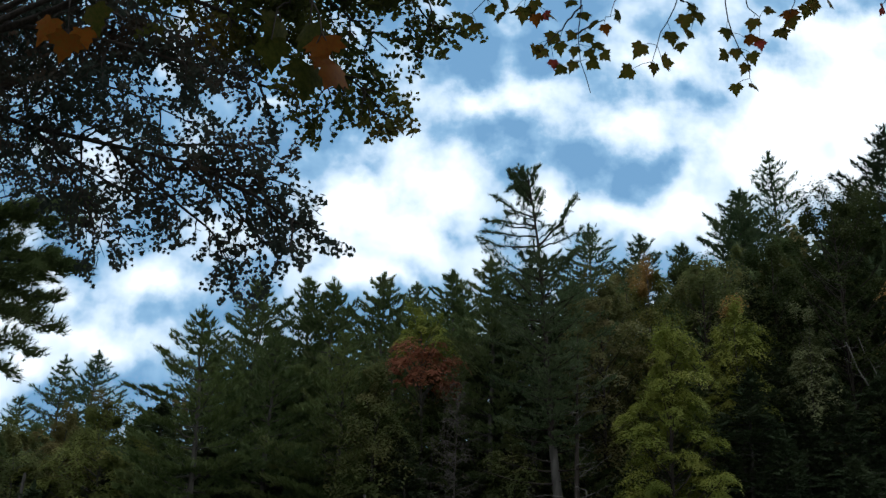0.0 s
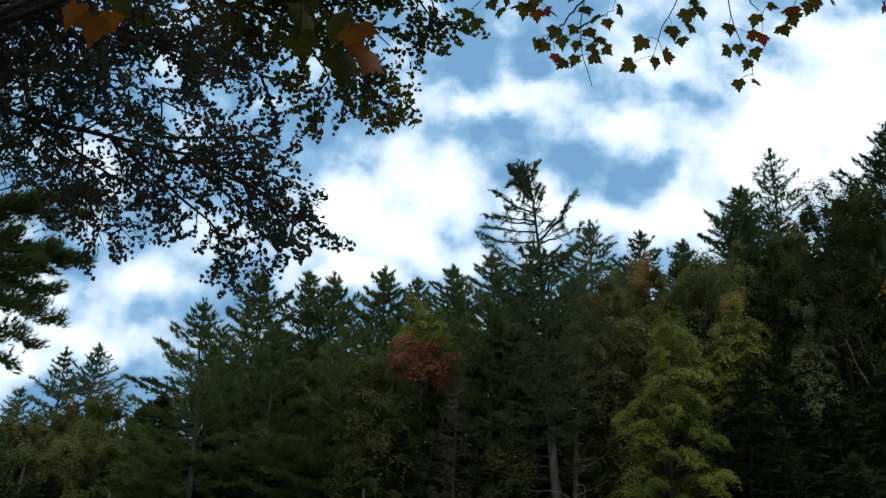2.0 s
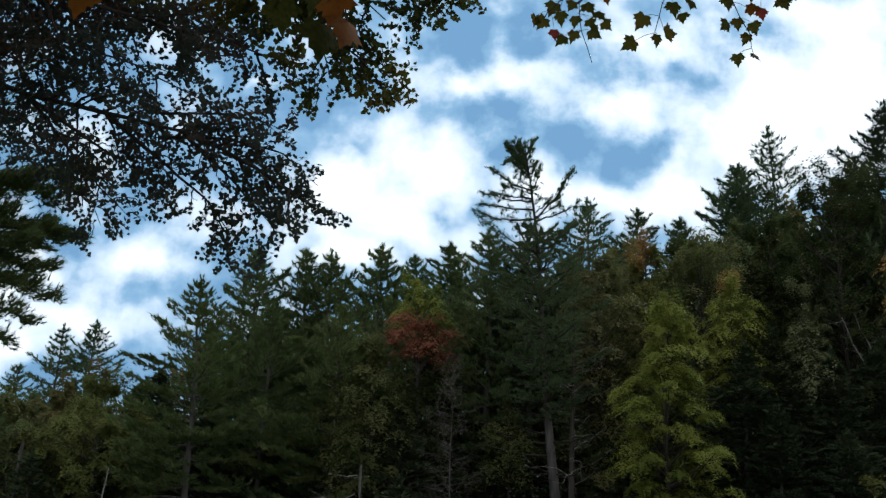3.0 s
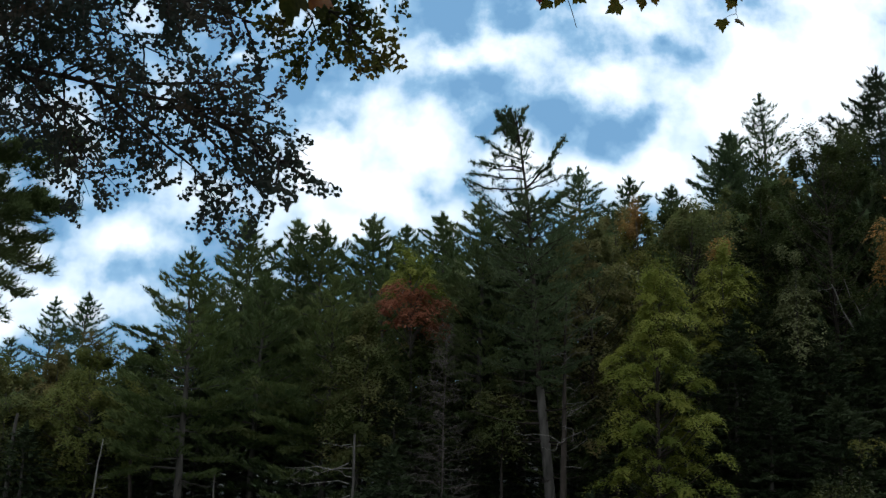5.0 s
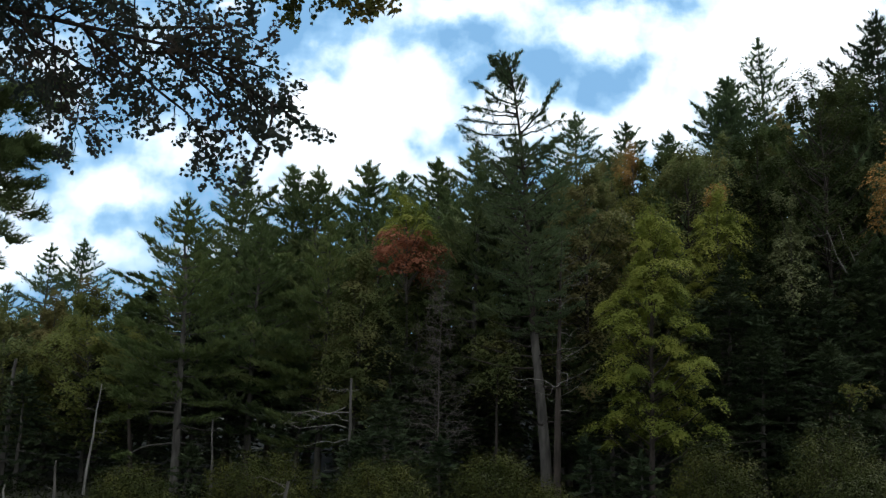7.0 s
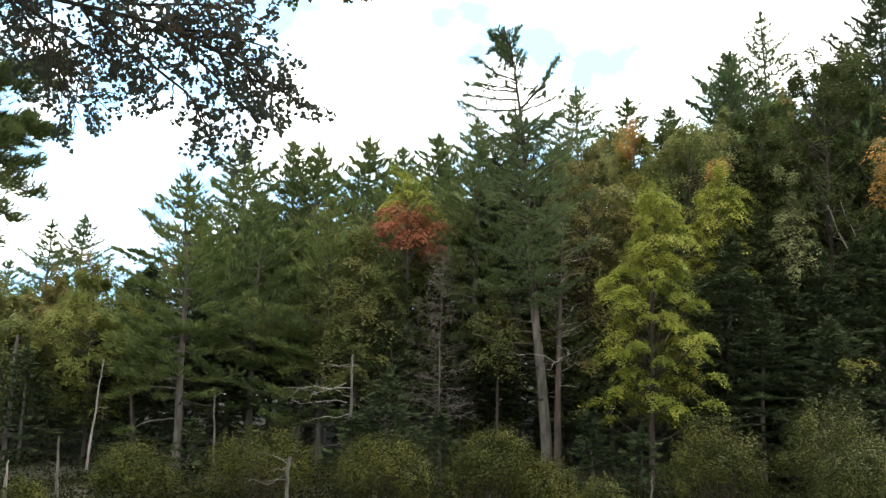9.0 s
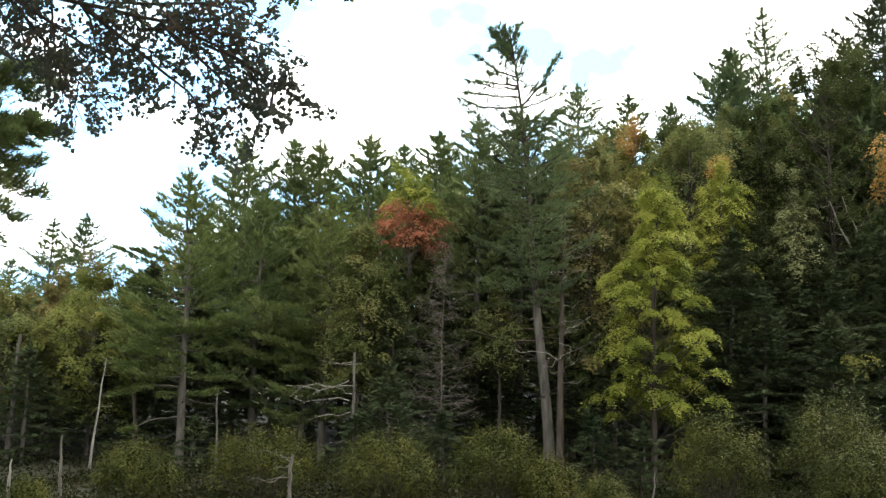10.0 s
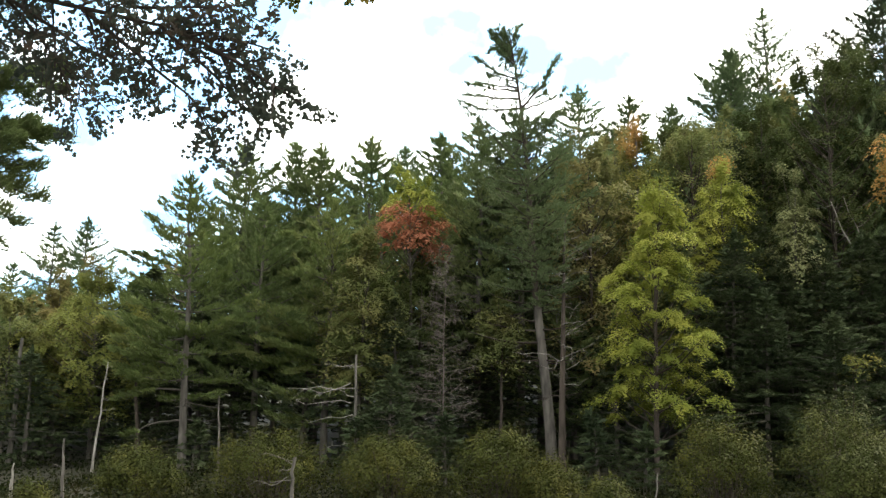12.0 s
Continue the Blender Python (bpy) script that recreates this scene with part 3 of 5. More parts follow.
def ground():
    xs = np.concatenate([np.linspace(-2500, -90, 22), np.linspace(-86, 86, 76), np.linspace(90, 2500, 22)])
    ys = np.concatenate([np.linspace(-2500, -30, 20), np.linspace(-28, 120, 70), np.linspace(125, 2600, 40)])
    gx, gy = np.meshgrid(xs, ys)
    gz = ground_height(gx, gy) + np.where((gy > 20) & (gy < 120), 0.1 * np.sin(gx * 2.3 + gy) * np.sin(gy * 1.9), 0)
    v = np.stack([gx, gy, gz], -1).reshape(-1, 3)
    n, m = len(xs), len(ys)
    i = (np.arange(m - 1)[:, None] * n + np.arange(n - 1)[None, :]).ravel()
    me = mesh_of("ground", v, np.stack([i, i + 1, i + n + 1, i + n], 1))
    me.polygons.foreach_set("use_smooth", np.ones(len(me.polygons), bool))
    me.materials.append(SOIL)
    return tagged(new("ground", me), "dark meadow soil rising to a wooded hill", "ground", kind="structure")


ground()

# ---- the wood's edge, from one end to the other ----
WHITE_PINE = "tall green white pine with layered feathery boughs"
BROAD_PINE = "broad white pine with pale green tiered boughs"
FAR = (0.26, 0.035, 4, 0.09)
pine(WHITE_PINE + " among autumn maples", -29.250, 72.000, 15.485, 2.4, 0.35, BLUE_NEEDLES, 11, 0.8, rise=14, blade=FAR)
pine(WHITE_PINE + " among autumn maples", -27.411, 74.000, 16.390, 2.9, 0.25, BLUE_NEEDLES, 12, 0.8, blade=FAR)
pine(WHITE_PINE + " far off", -34.237, 76.000, 12.891, 2.0, 0.4, BLUE_NEEDLES, 13, 0.8, blade=FAR)
pine(BROAD_PINE, -11.077, 42.000, 12.245, 3.0, 0.24, YOUNG_NEEDLES, 14, 1.15, rise=16, bare=3, lean=(-0.5, 0), shag=0.16, limbs=(
    (0.414, 0.3, 0.9, 330, (0.98, -0.6, 0.78), (2.32, -1.0, 1.11)),
    (0.436, 0.3, 0.8, 240, (-1.23, -0.5, -0.17), (-2.23, -0.9, -0.74)),
    (0.353, 0.3, 0.8, 240, (-1.45, -0.5, 0.10), (-2.50, -0.9, -0.52)),
    (0.269, 0.35, 0.8, 200, (-1.40, -0.4, -0.03), (-2.61, -0.8, -0.44)),
    (0.169, 0.75, 0.7, 110, (-0.96, -0.5, -0.09), (-2.16, -0.9, -0.60)),
    (0.549, 0.3, 0.8, 240, (-1.20, -0.7, 0.62), (-1.90, -1.1, 0.78)),
    (0.568, 0.3, 0.8, 260, (0.94, -0.7, 0.66), (1.81, -1.0, 0.91)),
    (0.664, 0.3, 0.8, 220, (-1.48, -0.6, 0.44), (-2.13, -1.0, 0.60)),
    (0.455, 0.3, 0.6, 120, (-0.28, -0.9, -0.15), (-0.49, -1.6, -0.11))), arm_full=2.3, arms=(
    (0.44, -35, 2.9, 8), (0.41, 195, 2.9, 0), (0.37, 180, 3.0, 0), (0.33, 200, 3.0, -3), (0.46, 215, 2.6, 4), (0.3, 170, 2.6, -5)))
pine(WHITE_PINE, -9.863, 49.000, 15.900, 3.5, 0.25, PINE_NEEDLES, 15, 1.5)
pine(WHITE_PINE, -7.509, 51.000, 16.416, 2.8, 0.3, PINE_NEEDLES, 16, 1.6)
pine(WHITE_PINE, -5.867, 50.000, 16.099, 2.8, 0.3, PINE_NEEDLES, 17, 1.6)
pine(WHITE_PINE, -3.768, 54.000, 17.734, 3.0, 0.3, PINE_NEEDLES, 18, 1.5, blade=FAR)
pine(WHITE_PINE, -1.815, 60.000, 18.801, 2.4, 0.4, BLUE_NEEDLES, 19, 1.3, blade=FAR)
pine(WHITE_PINE, 0.771, 56.000, 18.588, 2.4, 0.4, PINE_NEEDLES, 20, 1.4, blade=FAR)
pine(BROAD_PINE, -8.070, 45.000, 11.891, 3.8, 0.2, PINE_NEEDLES, 21, 1.2)
pine(BROAD_PINE, -4.639, 44.000, 11.600, 4.0, 0.15, YOUNG_NEEDLES, 22, 1.2, shag=0.16, limbs=(
    (0.359, 0.35, 0.8, 240, (-1.01, -0.6, 0.24), (-2.48, -1.0, 0.16)),
    (0.328, 0.35, 0.8, 260, (-0.47, -0.9, 0.25), (-1.51, -1.4, 0.05)),
    (0.519, 0.4, 0.8, 230, (-0.97, -0.9, 0.38), (-1.96, -1.3, 0.54)),
    (0.465, 0.5, 0.7, 170, (-0.54, -1.1, 0.25), (-1.33, -1.5, 0.29)),
    (0.680, 0.35, 0.8, 220, (-0.92, -0.8, 0.31), (-2.12, -1.2, 0.17)),
    (0.811, 0.35, 0.8, 220, (-1.13, -0.8, 0.39), (-2.21, -1.1, 0.45)),
    (0.745, 0.35, 0.8, 200, (1.45, -0.8, 0.44), (2.52, -1.1, 0.66)),
    (0.583, 0.4, 0.7, 180, (1.52, -0.9, 0.30), (2.32, -1.2, 0.45))), arm_full=2.2, arms=(
    (0.46, 195, 3.4, 4), (0.42, 205, 3.2, 0), (0.37, 190, 3.6, 0), (0.40, 230, 3.2, 2), (0.5, 200, 3.0, 6)))
# the tallest pine: its limbs above the crown, each: where on the trunk, where its needles begin, spray width, tufts, and the way it goes
TOP_LIMBS = [
    (0.885, 0.40, 0.45, 148, (-1.0, 0, 0.3), (-1.96, 0, 1.05)), (0.875, 0.25, 0.51, 148, (-0.7, 0.1, 0.3), (-1.41, 0.1, 0.42)),
    (0.865, 0.45, 0.33, 94, (-1.0, 0.3, 0.2), (-2.06, 0.3, 0.3)), (0.858, 0.35, 0.45, 148, (-1.2, -0.1, 0.0), (-2.45, -0.1, 0.25)),
    (0.838, 0.25, 0.39, 175, (-1.3, -0.2, -0.05), (-2.6, -0.2, 0.12)), (0.815, 0.22, 0.42, 189, (-1.0, 0, -0.05), (-1.95, 0, -0.05), (-2.8, 0, 0.35)),
    (0.815, 0.45, 0.54, 256, (0.55, 0, 0.5), (1.04, 0, 1.25), (1.4, 0, 1.9), (1.77, 0, 2.62)), (0.83, 0.4, 0.68, 175, (0.5, 0.1, 0.45), (1.1, 0.1, 0.85)),
    (0.82, 0.5, 0.48, 81, (0.5, -0.2, 0.2), (1.2, -0.3, 0.75)), (0.81, 0.35, 0.33, 108, (1.0, 0, 0.4), (1.6, 0, 0.7), (2.05, 0, 1.17)),
    (0.885, 0.4, 0.30, 67, (0.25, 0, 0.5), (0.43, 0, 1.35)), (0.755, 0.3, 0.75, 256, (0.75, 0, 0.5), (1.75, 0, 1.05)),
    (0.75, 0.3, 0.75, 229, (0.6, -0.5, 0.2), (1.3, -0.8, 0.5)), (0.775, 0.2, 0.60, 121, (-0.3, 0.1, 0.3), (-0.55, 0.1, 0.45)),
    (0.765, 0.2, 0.60, 121, (0.3, 0.2, 0.2), (0.5, 0.2, 0.5)), (0.765, 0.1, 0.60, 108, (-0.1, -0.3, 0.2), (-0.3, -0.5, 0.4)),
    (0.935, 0.2, 1.10, 250, (-0.5, 0, 0.6), (-1.15, 0, 1.2)), (0.925, 0.2, 1.00, 223, (-0.4, 0.3, 0.5), (-0.85, 0.3, 1.15)), (0.92, 0.2, 0.90, 198, (-0.5, -0.3, 0.25), (-1.05, -0.3, 0.75)),
    (0.95, 0.1, 0.80, 184, (-0.2, 0.1, 0.5), (-0.4, 0.1, 1.0)), (0.955, 0.1, 0.60, 158, (0.1, 0, 0.45), (0.2, 0, 1.0)), (0.97, 0.1, 0.60, 118, (0.15, 0, 0.35), (0.35, 0, 0.8)),
    (0.91, 0.2, 0.70, 118, (0.1, 0, 0.35), (0.22, 0, 0.75))]
TOP_LIMBS += [(0.915 + 0.006 * i, 0.15, 0.8, 75, (-0.22 - 0.06 * (i % 4), 0.25 * math.sin(2.2 * i), 0.35), (-0.45 - 0.13 * (i % 4), 0.3 * math.sin(2.2 * i), 0.8)) for i in range(10)]
TOP_LIMBS += [(0.745 + 0.006 * i, 0.1, 0.7, 150, (0.5 * math.cos(2.4 * i), 0.5 * math.sin(2.4 * i), 0.1), (1.0 * math.cos(2.4 * i), 1.0 * math.sin(2.4 * i), 0.35)) for i in range(8)]
TOP_LIMBS += [(0.85 + 0.011 * i, 0.1, 0.6, 50, (0.3 * math.cos(2.4 * i) - 0.08, 0.3 * math.sin(2.4 * i), 0.15), (0.5 * math.cos(2.4 * i) - 0.15, 0.5 * math.sin(2.4 * i), 0.4)) for i in range(9)]
TALL_PINE = pine("tallest white pine with a ragged, wind-bent open top", 5.71, 42.600, 19.75, 3.0, 0.36, SHADE_TINT_NEEDLES, 23, 1.0, wood=GREY_BARK, backlit_wood=TWIG, gap=0.8,
                 bare=14, trunk=0.0105, crown_top=0.745, blade=(0.17, 0.02, 7, 0.04), shag=0.75, limbs=TOP_LIMBS, arm_full=2.0, arms=tuple(
    (0.37 + 0.016 * i, -90 + 60 * math.sin(2.1 * i), 1.7 - 0.03 * i, 4) for i in range(24)),
                 dead_arms=((0.285, 186, 3.4, 0), (0.31, 172, 2.9, 6), (0.25, 190, 1.6, -12), (0.33, 200, 1.7, 6), (0.35, 10, 1.5, 12), (0.37, 180, 2.2, 4)),
                 stem_line=((0, 0), (0.04, 0), (0.2, -0.31), (0.344, -0.68), (0.545, -1.04), (0.762, -1.35), (0.855, -1.63), (0.896, -1.74), (0.958, -1.96), (1, -2.1)))
pine(WHITE_PINE, 2.474, 46.000, 16.359, 2.8, 0.3, PINE_NEEDLES, 24, 1.5)
pine("dark green pine crown beside the tallest pine", 4.693, 46.500, 16.270, 3.2, 0.35, DARK_NEEDLES, 241, 1.2)
dead_tree("tall half-dead grey pine trunk with dry broken branches", 6.056, 42.000, 11.656, 0.19, 25, 40, 2.1, 0.22, wood=BROWN_BARK, branch_wood=PALE_BARK, broken=0.08, limbs=(
    (0.5, -5, 1.7, 28), (0.36, 8, 1.4, 24), (0.33, -20, 1.2, 15), (0.68, 0, 1.1, 35), (0.78, 5, 1.9, 30), (0.6, 170, 1.2, 20), (0.42, -12, 1.6, 30)))
pine(WHITE_PINE, 9.505, 58.000, 22.600, 2.3, 0.45, BLUE_NEEDLES, 26, 0.9, blade=FAR)
pine(WHITE_PINE, 12.622, 58.000, 21.9, 2.2, 0.45, SHADE_TINT_NEEDLES, 27, 1.1, blade=FAR)
pine(WHITE_PINE, 15.704, 60.000, 22.1, 2.8, 0.45, SHADE_TINT_NEEDLES, 28, 1.2, blade=FAR)
pine(WHITE_PINE, 19.369, 58.000, 25.410, 3.0, 0.4, BLUE_NEEDLES, 29, 1.3, blade=FAR, taper=0.55, gap=0.8)
pine("thin-topped white pine with open tiers of boughs", 22.35, 60.000, 29.3, 2.6, 0.4, BLUE_NEEDLES, 30, 0.62, lean=(-1.1, 0), blade=FAR, gap=1.25, taper=0.4)
pine("dark dense hemlock on the hillside", 26.343, 52.000, 27.461, 3.6, 0.2, DARK_NEEDLES, 31, 1.25)

HEMLOCK = "dark shaggy hemlock at the wood's edge"
HEM = dict(rise=6, droop=0.2, gap=0.5, needles=DARK_NEEDLES, crown=0.06, blade=(0.28, 0.035, 3, 0.15))
pine(HEMLOCK, 15.288, 44.000, 12.479, 2.6, seed=32, full=0.58, **HEM)
pine(HEMLOCK, 17.903, 42.000, 9.802, 2.6, seed=33, full=0.58, **HEM)
pine(HEMLOCK, 21.030, 43.000, 10.462, 2.8, seed=34, full=0.58, **HEM)
pine(HEMLOCK, 14.473, 40.000, 6.997, 2.3, seed=35, full=0.58, **HEM)
pine(HEMLOCK, 16.941, 39.000, 5.967, 2.2, seed=36, full=0.58, **HEM)
pine(HEMLOCK, 6.760, 45.000, 3.925, 1.6, seed=37, full=0.58, **HEM)
pine(HEMLOCK, -1.480, 42.500, 6.972, 2.4, seed=38, full=0.58, **HEM)
pine(HEMLOCK, 2.581, 45.500, 5.227, 2.0, seed=39, full=0.58, **HEM)
pine(HEMLOCK, -17.405, 42.000, 4.050, 2.4, seed=391, full=0.58, **HEM)
pine(HEMLOCK, -13.542, 45.000, 3.788, 2.0, seed=392, full=0.58, **HEM)
pine(HEMLOCK, -9.611, 40.000, 1.019, 1.7, seed=396, full=0.58, **HEM)
pine(HEMLOCK, 6.955, 38.000, 1.688, 1.7, seed=398, full=0.58, **HEM)
pine(HEMLOCK, 8.303, 36.000, 1.192, 1.6, seed=399, full=0.58, **HEM)
pine(HEMLOCK, -1.397, 36.400, 3.249, 1.7, seed=401, full=0.58, **HEM)
pine(HEMLOCK, -2.391, 36.000, 1.306, 0.9, seed=402, full=0.58, **HEM)
pine(HEMLOCK, 0.846, 38.000, 1.572, 1.6, seed=400, full=0.58, **HEM)
pine(HEMLOCK, 8.894, 44.000, 6.306, 2.0, seed=393, full=0.58, **HEM)

broadleaf("maple with yellow-green leaves turning orange at the top", -15.665, 45.000, 8.580, 3.0, 0.3, LIME_LEAVES, 41, 100, second=(RUST_LEAVES, 0.99))
broadleaf("maple with rust-orange autumn leaves", -18.421, 47.000, 8.094, 2.2, 0.3, RUST_LEAVES, 42, 60)
broadleaf("rust and green autumn maple", -19.742, 45.000, 7.226, 2.4, 0.3, OLIVE_LEAVES, 43, 70)
broadleaf("maple with a yellow top and bright red leaves", -0.784, 44.500, 13.416, 1.65, 0.74, RED_LEAVES, 145, 64, second=(YELLOW_LEAVES, 0.9), clump=0.52, per=210, leaf=0.11, point=0.55, lean=(-0.2, 0))
broadleaf("olive-green maple at the foot of the pines", -3.026, 42.800, 10.259, 1.9, 0.35, OLIVE_LEAVES, 53, 80)
broadleaf("olive-green maple at the foot of the pines", -0.403, 45.000, 9.947, 1.8, 0.3, GREEN_LEAVES, 54, 70)
broadleaf("brownish-olive autumn tree behind a dead pine", 8.028, 45.500, 16.129, 2.3, 0.25, TAN_LEAVES, 45, 100, per=270, leaf=0.13, clump=0.85, point=0.38, wood=TWIG)
broadleaf("tree with orange-gold autumn leaves", 11.045, 48.000, 17.301, 1.5, 0.5, FADED_LEAVES, 46, 60, second=(GOLD_LEAVES, 0.93), point=0.35)
broadleaf("bright yellow-green maple in layered sprays", 9.864, 39.000, 11.763, 2.7, 0.25, YELLOW_LEAVES, 47, 100, per=560, cone=True, clump=0.6, thin=0.26, leaf=0.088, lean=(0.4, 0), wood=TWIG)
broadleaf("smaller yellow maple behind a brighter one", 13.791, 43.000, 14.087, 1.35, 0.62, YELLOW_LEAVES, 48, 44, second=(GOLD_LEAVES, 0.985), clump=0.7, point=0.3)
broadleaf("grey-green tree with pale leaves", 16.836, 42.600, 12.892, 1.0, 0.68, GREY_LEAVES, 49, 46, per=190, clump=0.55, point=0.4)
broadleaf("dark green broadleaf tree on the hill", 20.7, 47.000, 21.9, 4.0, 0.08, GREEN_LEAVES, 50, 210, per=250, point=0.36, leaf=0.125, clump=0.95, wood=TWIG)
broadleaf("olive and rust tree on the hill", 13.795, 47.500, 17.582, 3.2, 0.1, OLIVE_LEAVES, 51, 150, per=230, leaf=0.125, clump=0.9, point=0.38, wood=TWIG)
broadleaf("tree with orange autumn leaves on the hill", 21.827, 42.000, 15.978, 1.15, 0.8, GOLD_LEAVES, 52, 22, per=110, leaf=0.13)
broadleaf("small sapling with pale yellow-green leaves", 17.205, 38.000, 4.993, 0.8, 0.8, FADED_LEAVES, 55, 8, per=110, clump=0.42, wood=TWIG)
broadleaf("slim olive-green sapling beside the dead pine", 3.409, 43.000, 7.270, 1.3, 0.6, OLIVE_LEAVES, 56, 36, per=220, wood=TWIG)

dead_tree("dead grey-brown conifer with fine bare twigs", 0.768, 41.000, 9.237, 0.045, 61, 120, 1.8, 0.2, twigs=16, broken=0.1, rise=14, wood=DEAD_TWIG, thick=0.5)
dead_tree("broken pale snag with bleached branches on one side", -2.612, 37.000, 3.846, 0.075, 62, 9, 2.2, 0.25, side=182, wood=GREY_BARK, branch_wood=PALE_BARK, broken=0.6, twigs=3, thick=0.8, limbs=(
    (0.93, 185, 1.1, -8), (0.82, 178, 2.4, 8), (0.75, 187, 2.3, 2), (0.7, 174, 1.4, 10), (0.63, 182, 2.1, 6), (0.36, 180, 1.1, -4), (0.92, 5, 0.4, 12), (0.57, 190, 1.5, 4)))
dead_tree("slim pale bare birch trunk", -13.620, 40.000, 3.521, 0.065, 63, 5, 0.8, 0.5, lean=(0.12, 0), wood=PALE_BARK, broken=0.3)
dead_tree("slim pale dead trunk in the shade", -8.552, 40.000, 2.206, 0.07, 64, 3, 0.6, 0.5, wood=GREY_BARK)
dead_tree("weathered leaning stub at the meadow's edge", -11.578, 31.000, 0.640, 0.07, 65, 2, 0.5, 0.5, lean=(-0.1, 0), wood=GREY_BARK)
dead_tree("pale broken stub in the meadow", -11.904, 28.000, 0.023, 0.09, 66, 0, lean=(-0.1, 0), wood=PALE_BARK, broken=0.2)
dead_tree("short grey snag with thin side twigs", -3.804, 28.000, 0.330, 0.062, 67, 5, 1.2, 0.6, wood=GREY_BARK, broken=0.7, side=180)
dead_tree("split grey stump in the shrubs", 6.457, 27.000, 0.127, 0.045, 68, 5, 0.5, 0.3, wood=GREY_BARK, broken=0.3, twigs=0, limbs=((0.1, 180, 0.16, 78), (0.12, 0, 0.2, 76), (0.2, 10, 0.3, 65), (0.3, 190, 0.25, 70), (0.1, 90, 0.2, 78)))
dead_tree("bent white birch limb on the dark hillside", 20.25, 44.000, 12.1, 0.085, 69, 4, 0.9, 0.9, wood=PALE_BARK, broken=0.3, limbs=((0.985, 185, 1.0, -14), (0.93, 190, 0.7, 12), (0.86, 175, 0.5, 20)),
          stem_line=((0, 0.6), (0.78, 0.3), (0.84, 0.0), (0.9, -0.42), (0.96, -0.65), (1.0, -0.85)))
dead_tree("thin forked white birch limb on the dark hillside", 21.0, 44.500, 12.5, 0.075, 70, 3, 0.5, 0.9, wood=PALE_BARK, broken=0.25, limbs=((0.88, 20, 0.5, 40), (0.93, 60, 0.5, 50)),
          stem_line=((0, 0.3), (0.78, 0.1), (0.85, 0.0), (0.905, -0.28), (0.93, -0.5), (1.0, -0.75)))
dead_tree("slim grey trunk in the deep shade", -18.05, 42.0, 4.6, 0.13, 163, 6, 0.9, 0.35, wood=BARK, broken=0.5)
dead_tree("leaning grey-brown trunk in the deep shade", -13.35, 43.5, 3.0, 0.12, 164, 3, 0.7, 0.5, lean=(-0.5, 0), wood=BROWN_BARK, broken=0.5)
pine(HEMLOCK, 13.681, 41.800, 10.117, 1.9, seed=406, full=0.58, **HEM)
broadleaf("rounded olive tree on the skyline", 16.196, 51.000, 18.689, 2.9, 0.45, OLIVE_LEAVES, 58, 90, per=210, leaf=0.135, clump=0.9, point=0.35, wood=TWIG)
broadleaf("rounded dark green tree on the skyline", 13.944, 52.000, 19.061, 2.7, 0.45, GREEN_LEAVES, 59, 90, per=210, leaf=0.135, clump=0.9, point=0.35, wood=TWIG)
broadleaf("tan and olive tree on the skyline", 10.276, 51.000, 17.708, 2.5, 0.45, TAN_LEAVES, 60, 80, per=210, leaf=0.135, clump=0.85, point=0.35, wood=TWIG)
pine("dark green pine crown beside the tallest pine", 4.299, 48.500, 14.532, 2.8, 0.12, DARK_NEEDLES, 410, 0.9)
pine(WHITE_PINE, 3.099, 50.000, 14.259, 2.6, 0.15, PINE_NEEDLES, 408, 0.9)
pine(WHITE_PINE, -2.354, 49.000, 13.414, 2.4, 0.2, PINE_NEEDLES, 409, 0.9)
pine(WHITE_PINE, -0.314, 50.000, 14.243, 2.6, 0.2, PINE_NEEDLES, 407, 0.9)
pine(HEMLOCK, 19.998, 43.000, 10.222, 1.9, seed=403, full=0.58, **HEM)
pine(HEMLOCK, 16.346, 42.000, 8.796, 1.9, seed=404, full=0.58, **HEM)
pine("dark dense hemlock on the hillside", 23.489, 50.000, 22.718, 3.0, 0.15, DARK_NEEDLES, 405, 0.8)
broadleaf("dark green broadleaf tree on the hill", 18.190, 49.500, 19.492, 2.6, 0.3, GREEN_LEAVES, 57, 90, per=240, leaf=0.13, clump=0.95, wood=TWIG)
broadleaf("dark green broadleaf tree on the hill", 23.9, 49.500, 22.700, 3.1, 0.1, GREEN_LEAVES, 157, 140, per=230, leaf=0.13, clump=0.95, point=0.36, wood=TWIG)

# ---- the closed wood behind, lower than the edge's skyline ----
SKYLINE_U = (-0.50, -0.36, -0.30, -0.22, -0.12, -0.03, 0.05, 0.13, 0.22, 0.30, 0.36, 0.42, 0.50)
SKYLINE_V = (0.13, 0.135, 0.16, 0.215, 0.24, 0.25, 0.285, 0.305, 0.315, 0.338, 0.38, 0.412, 0.43)


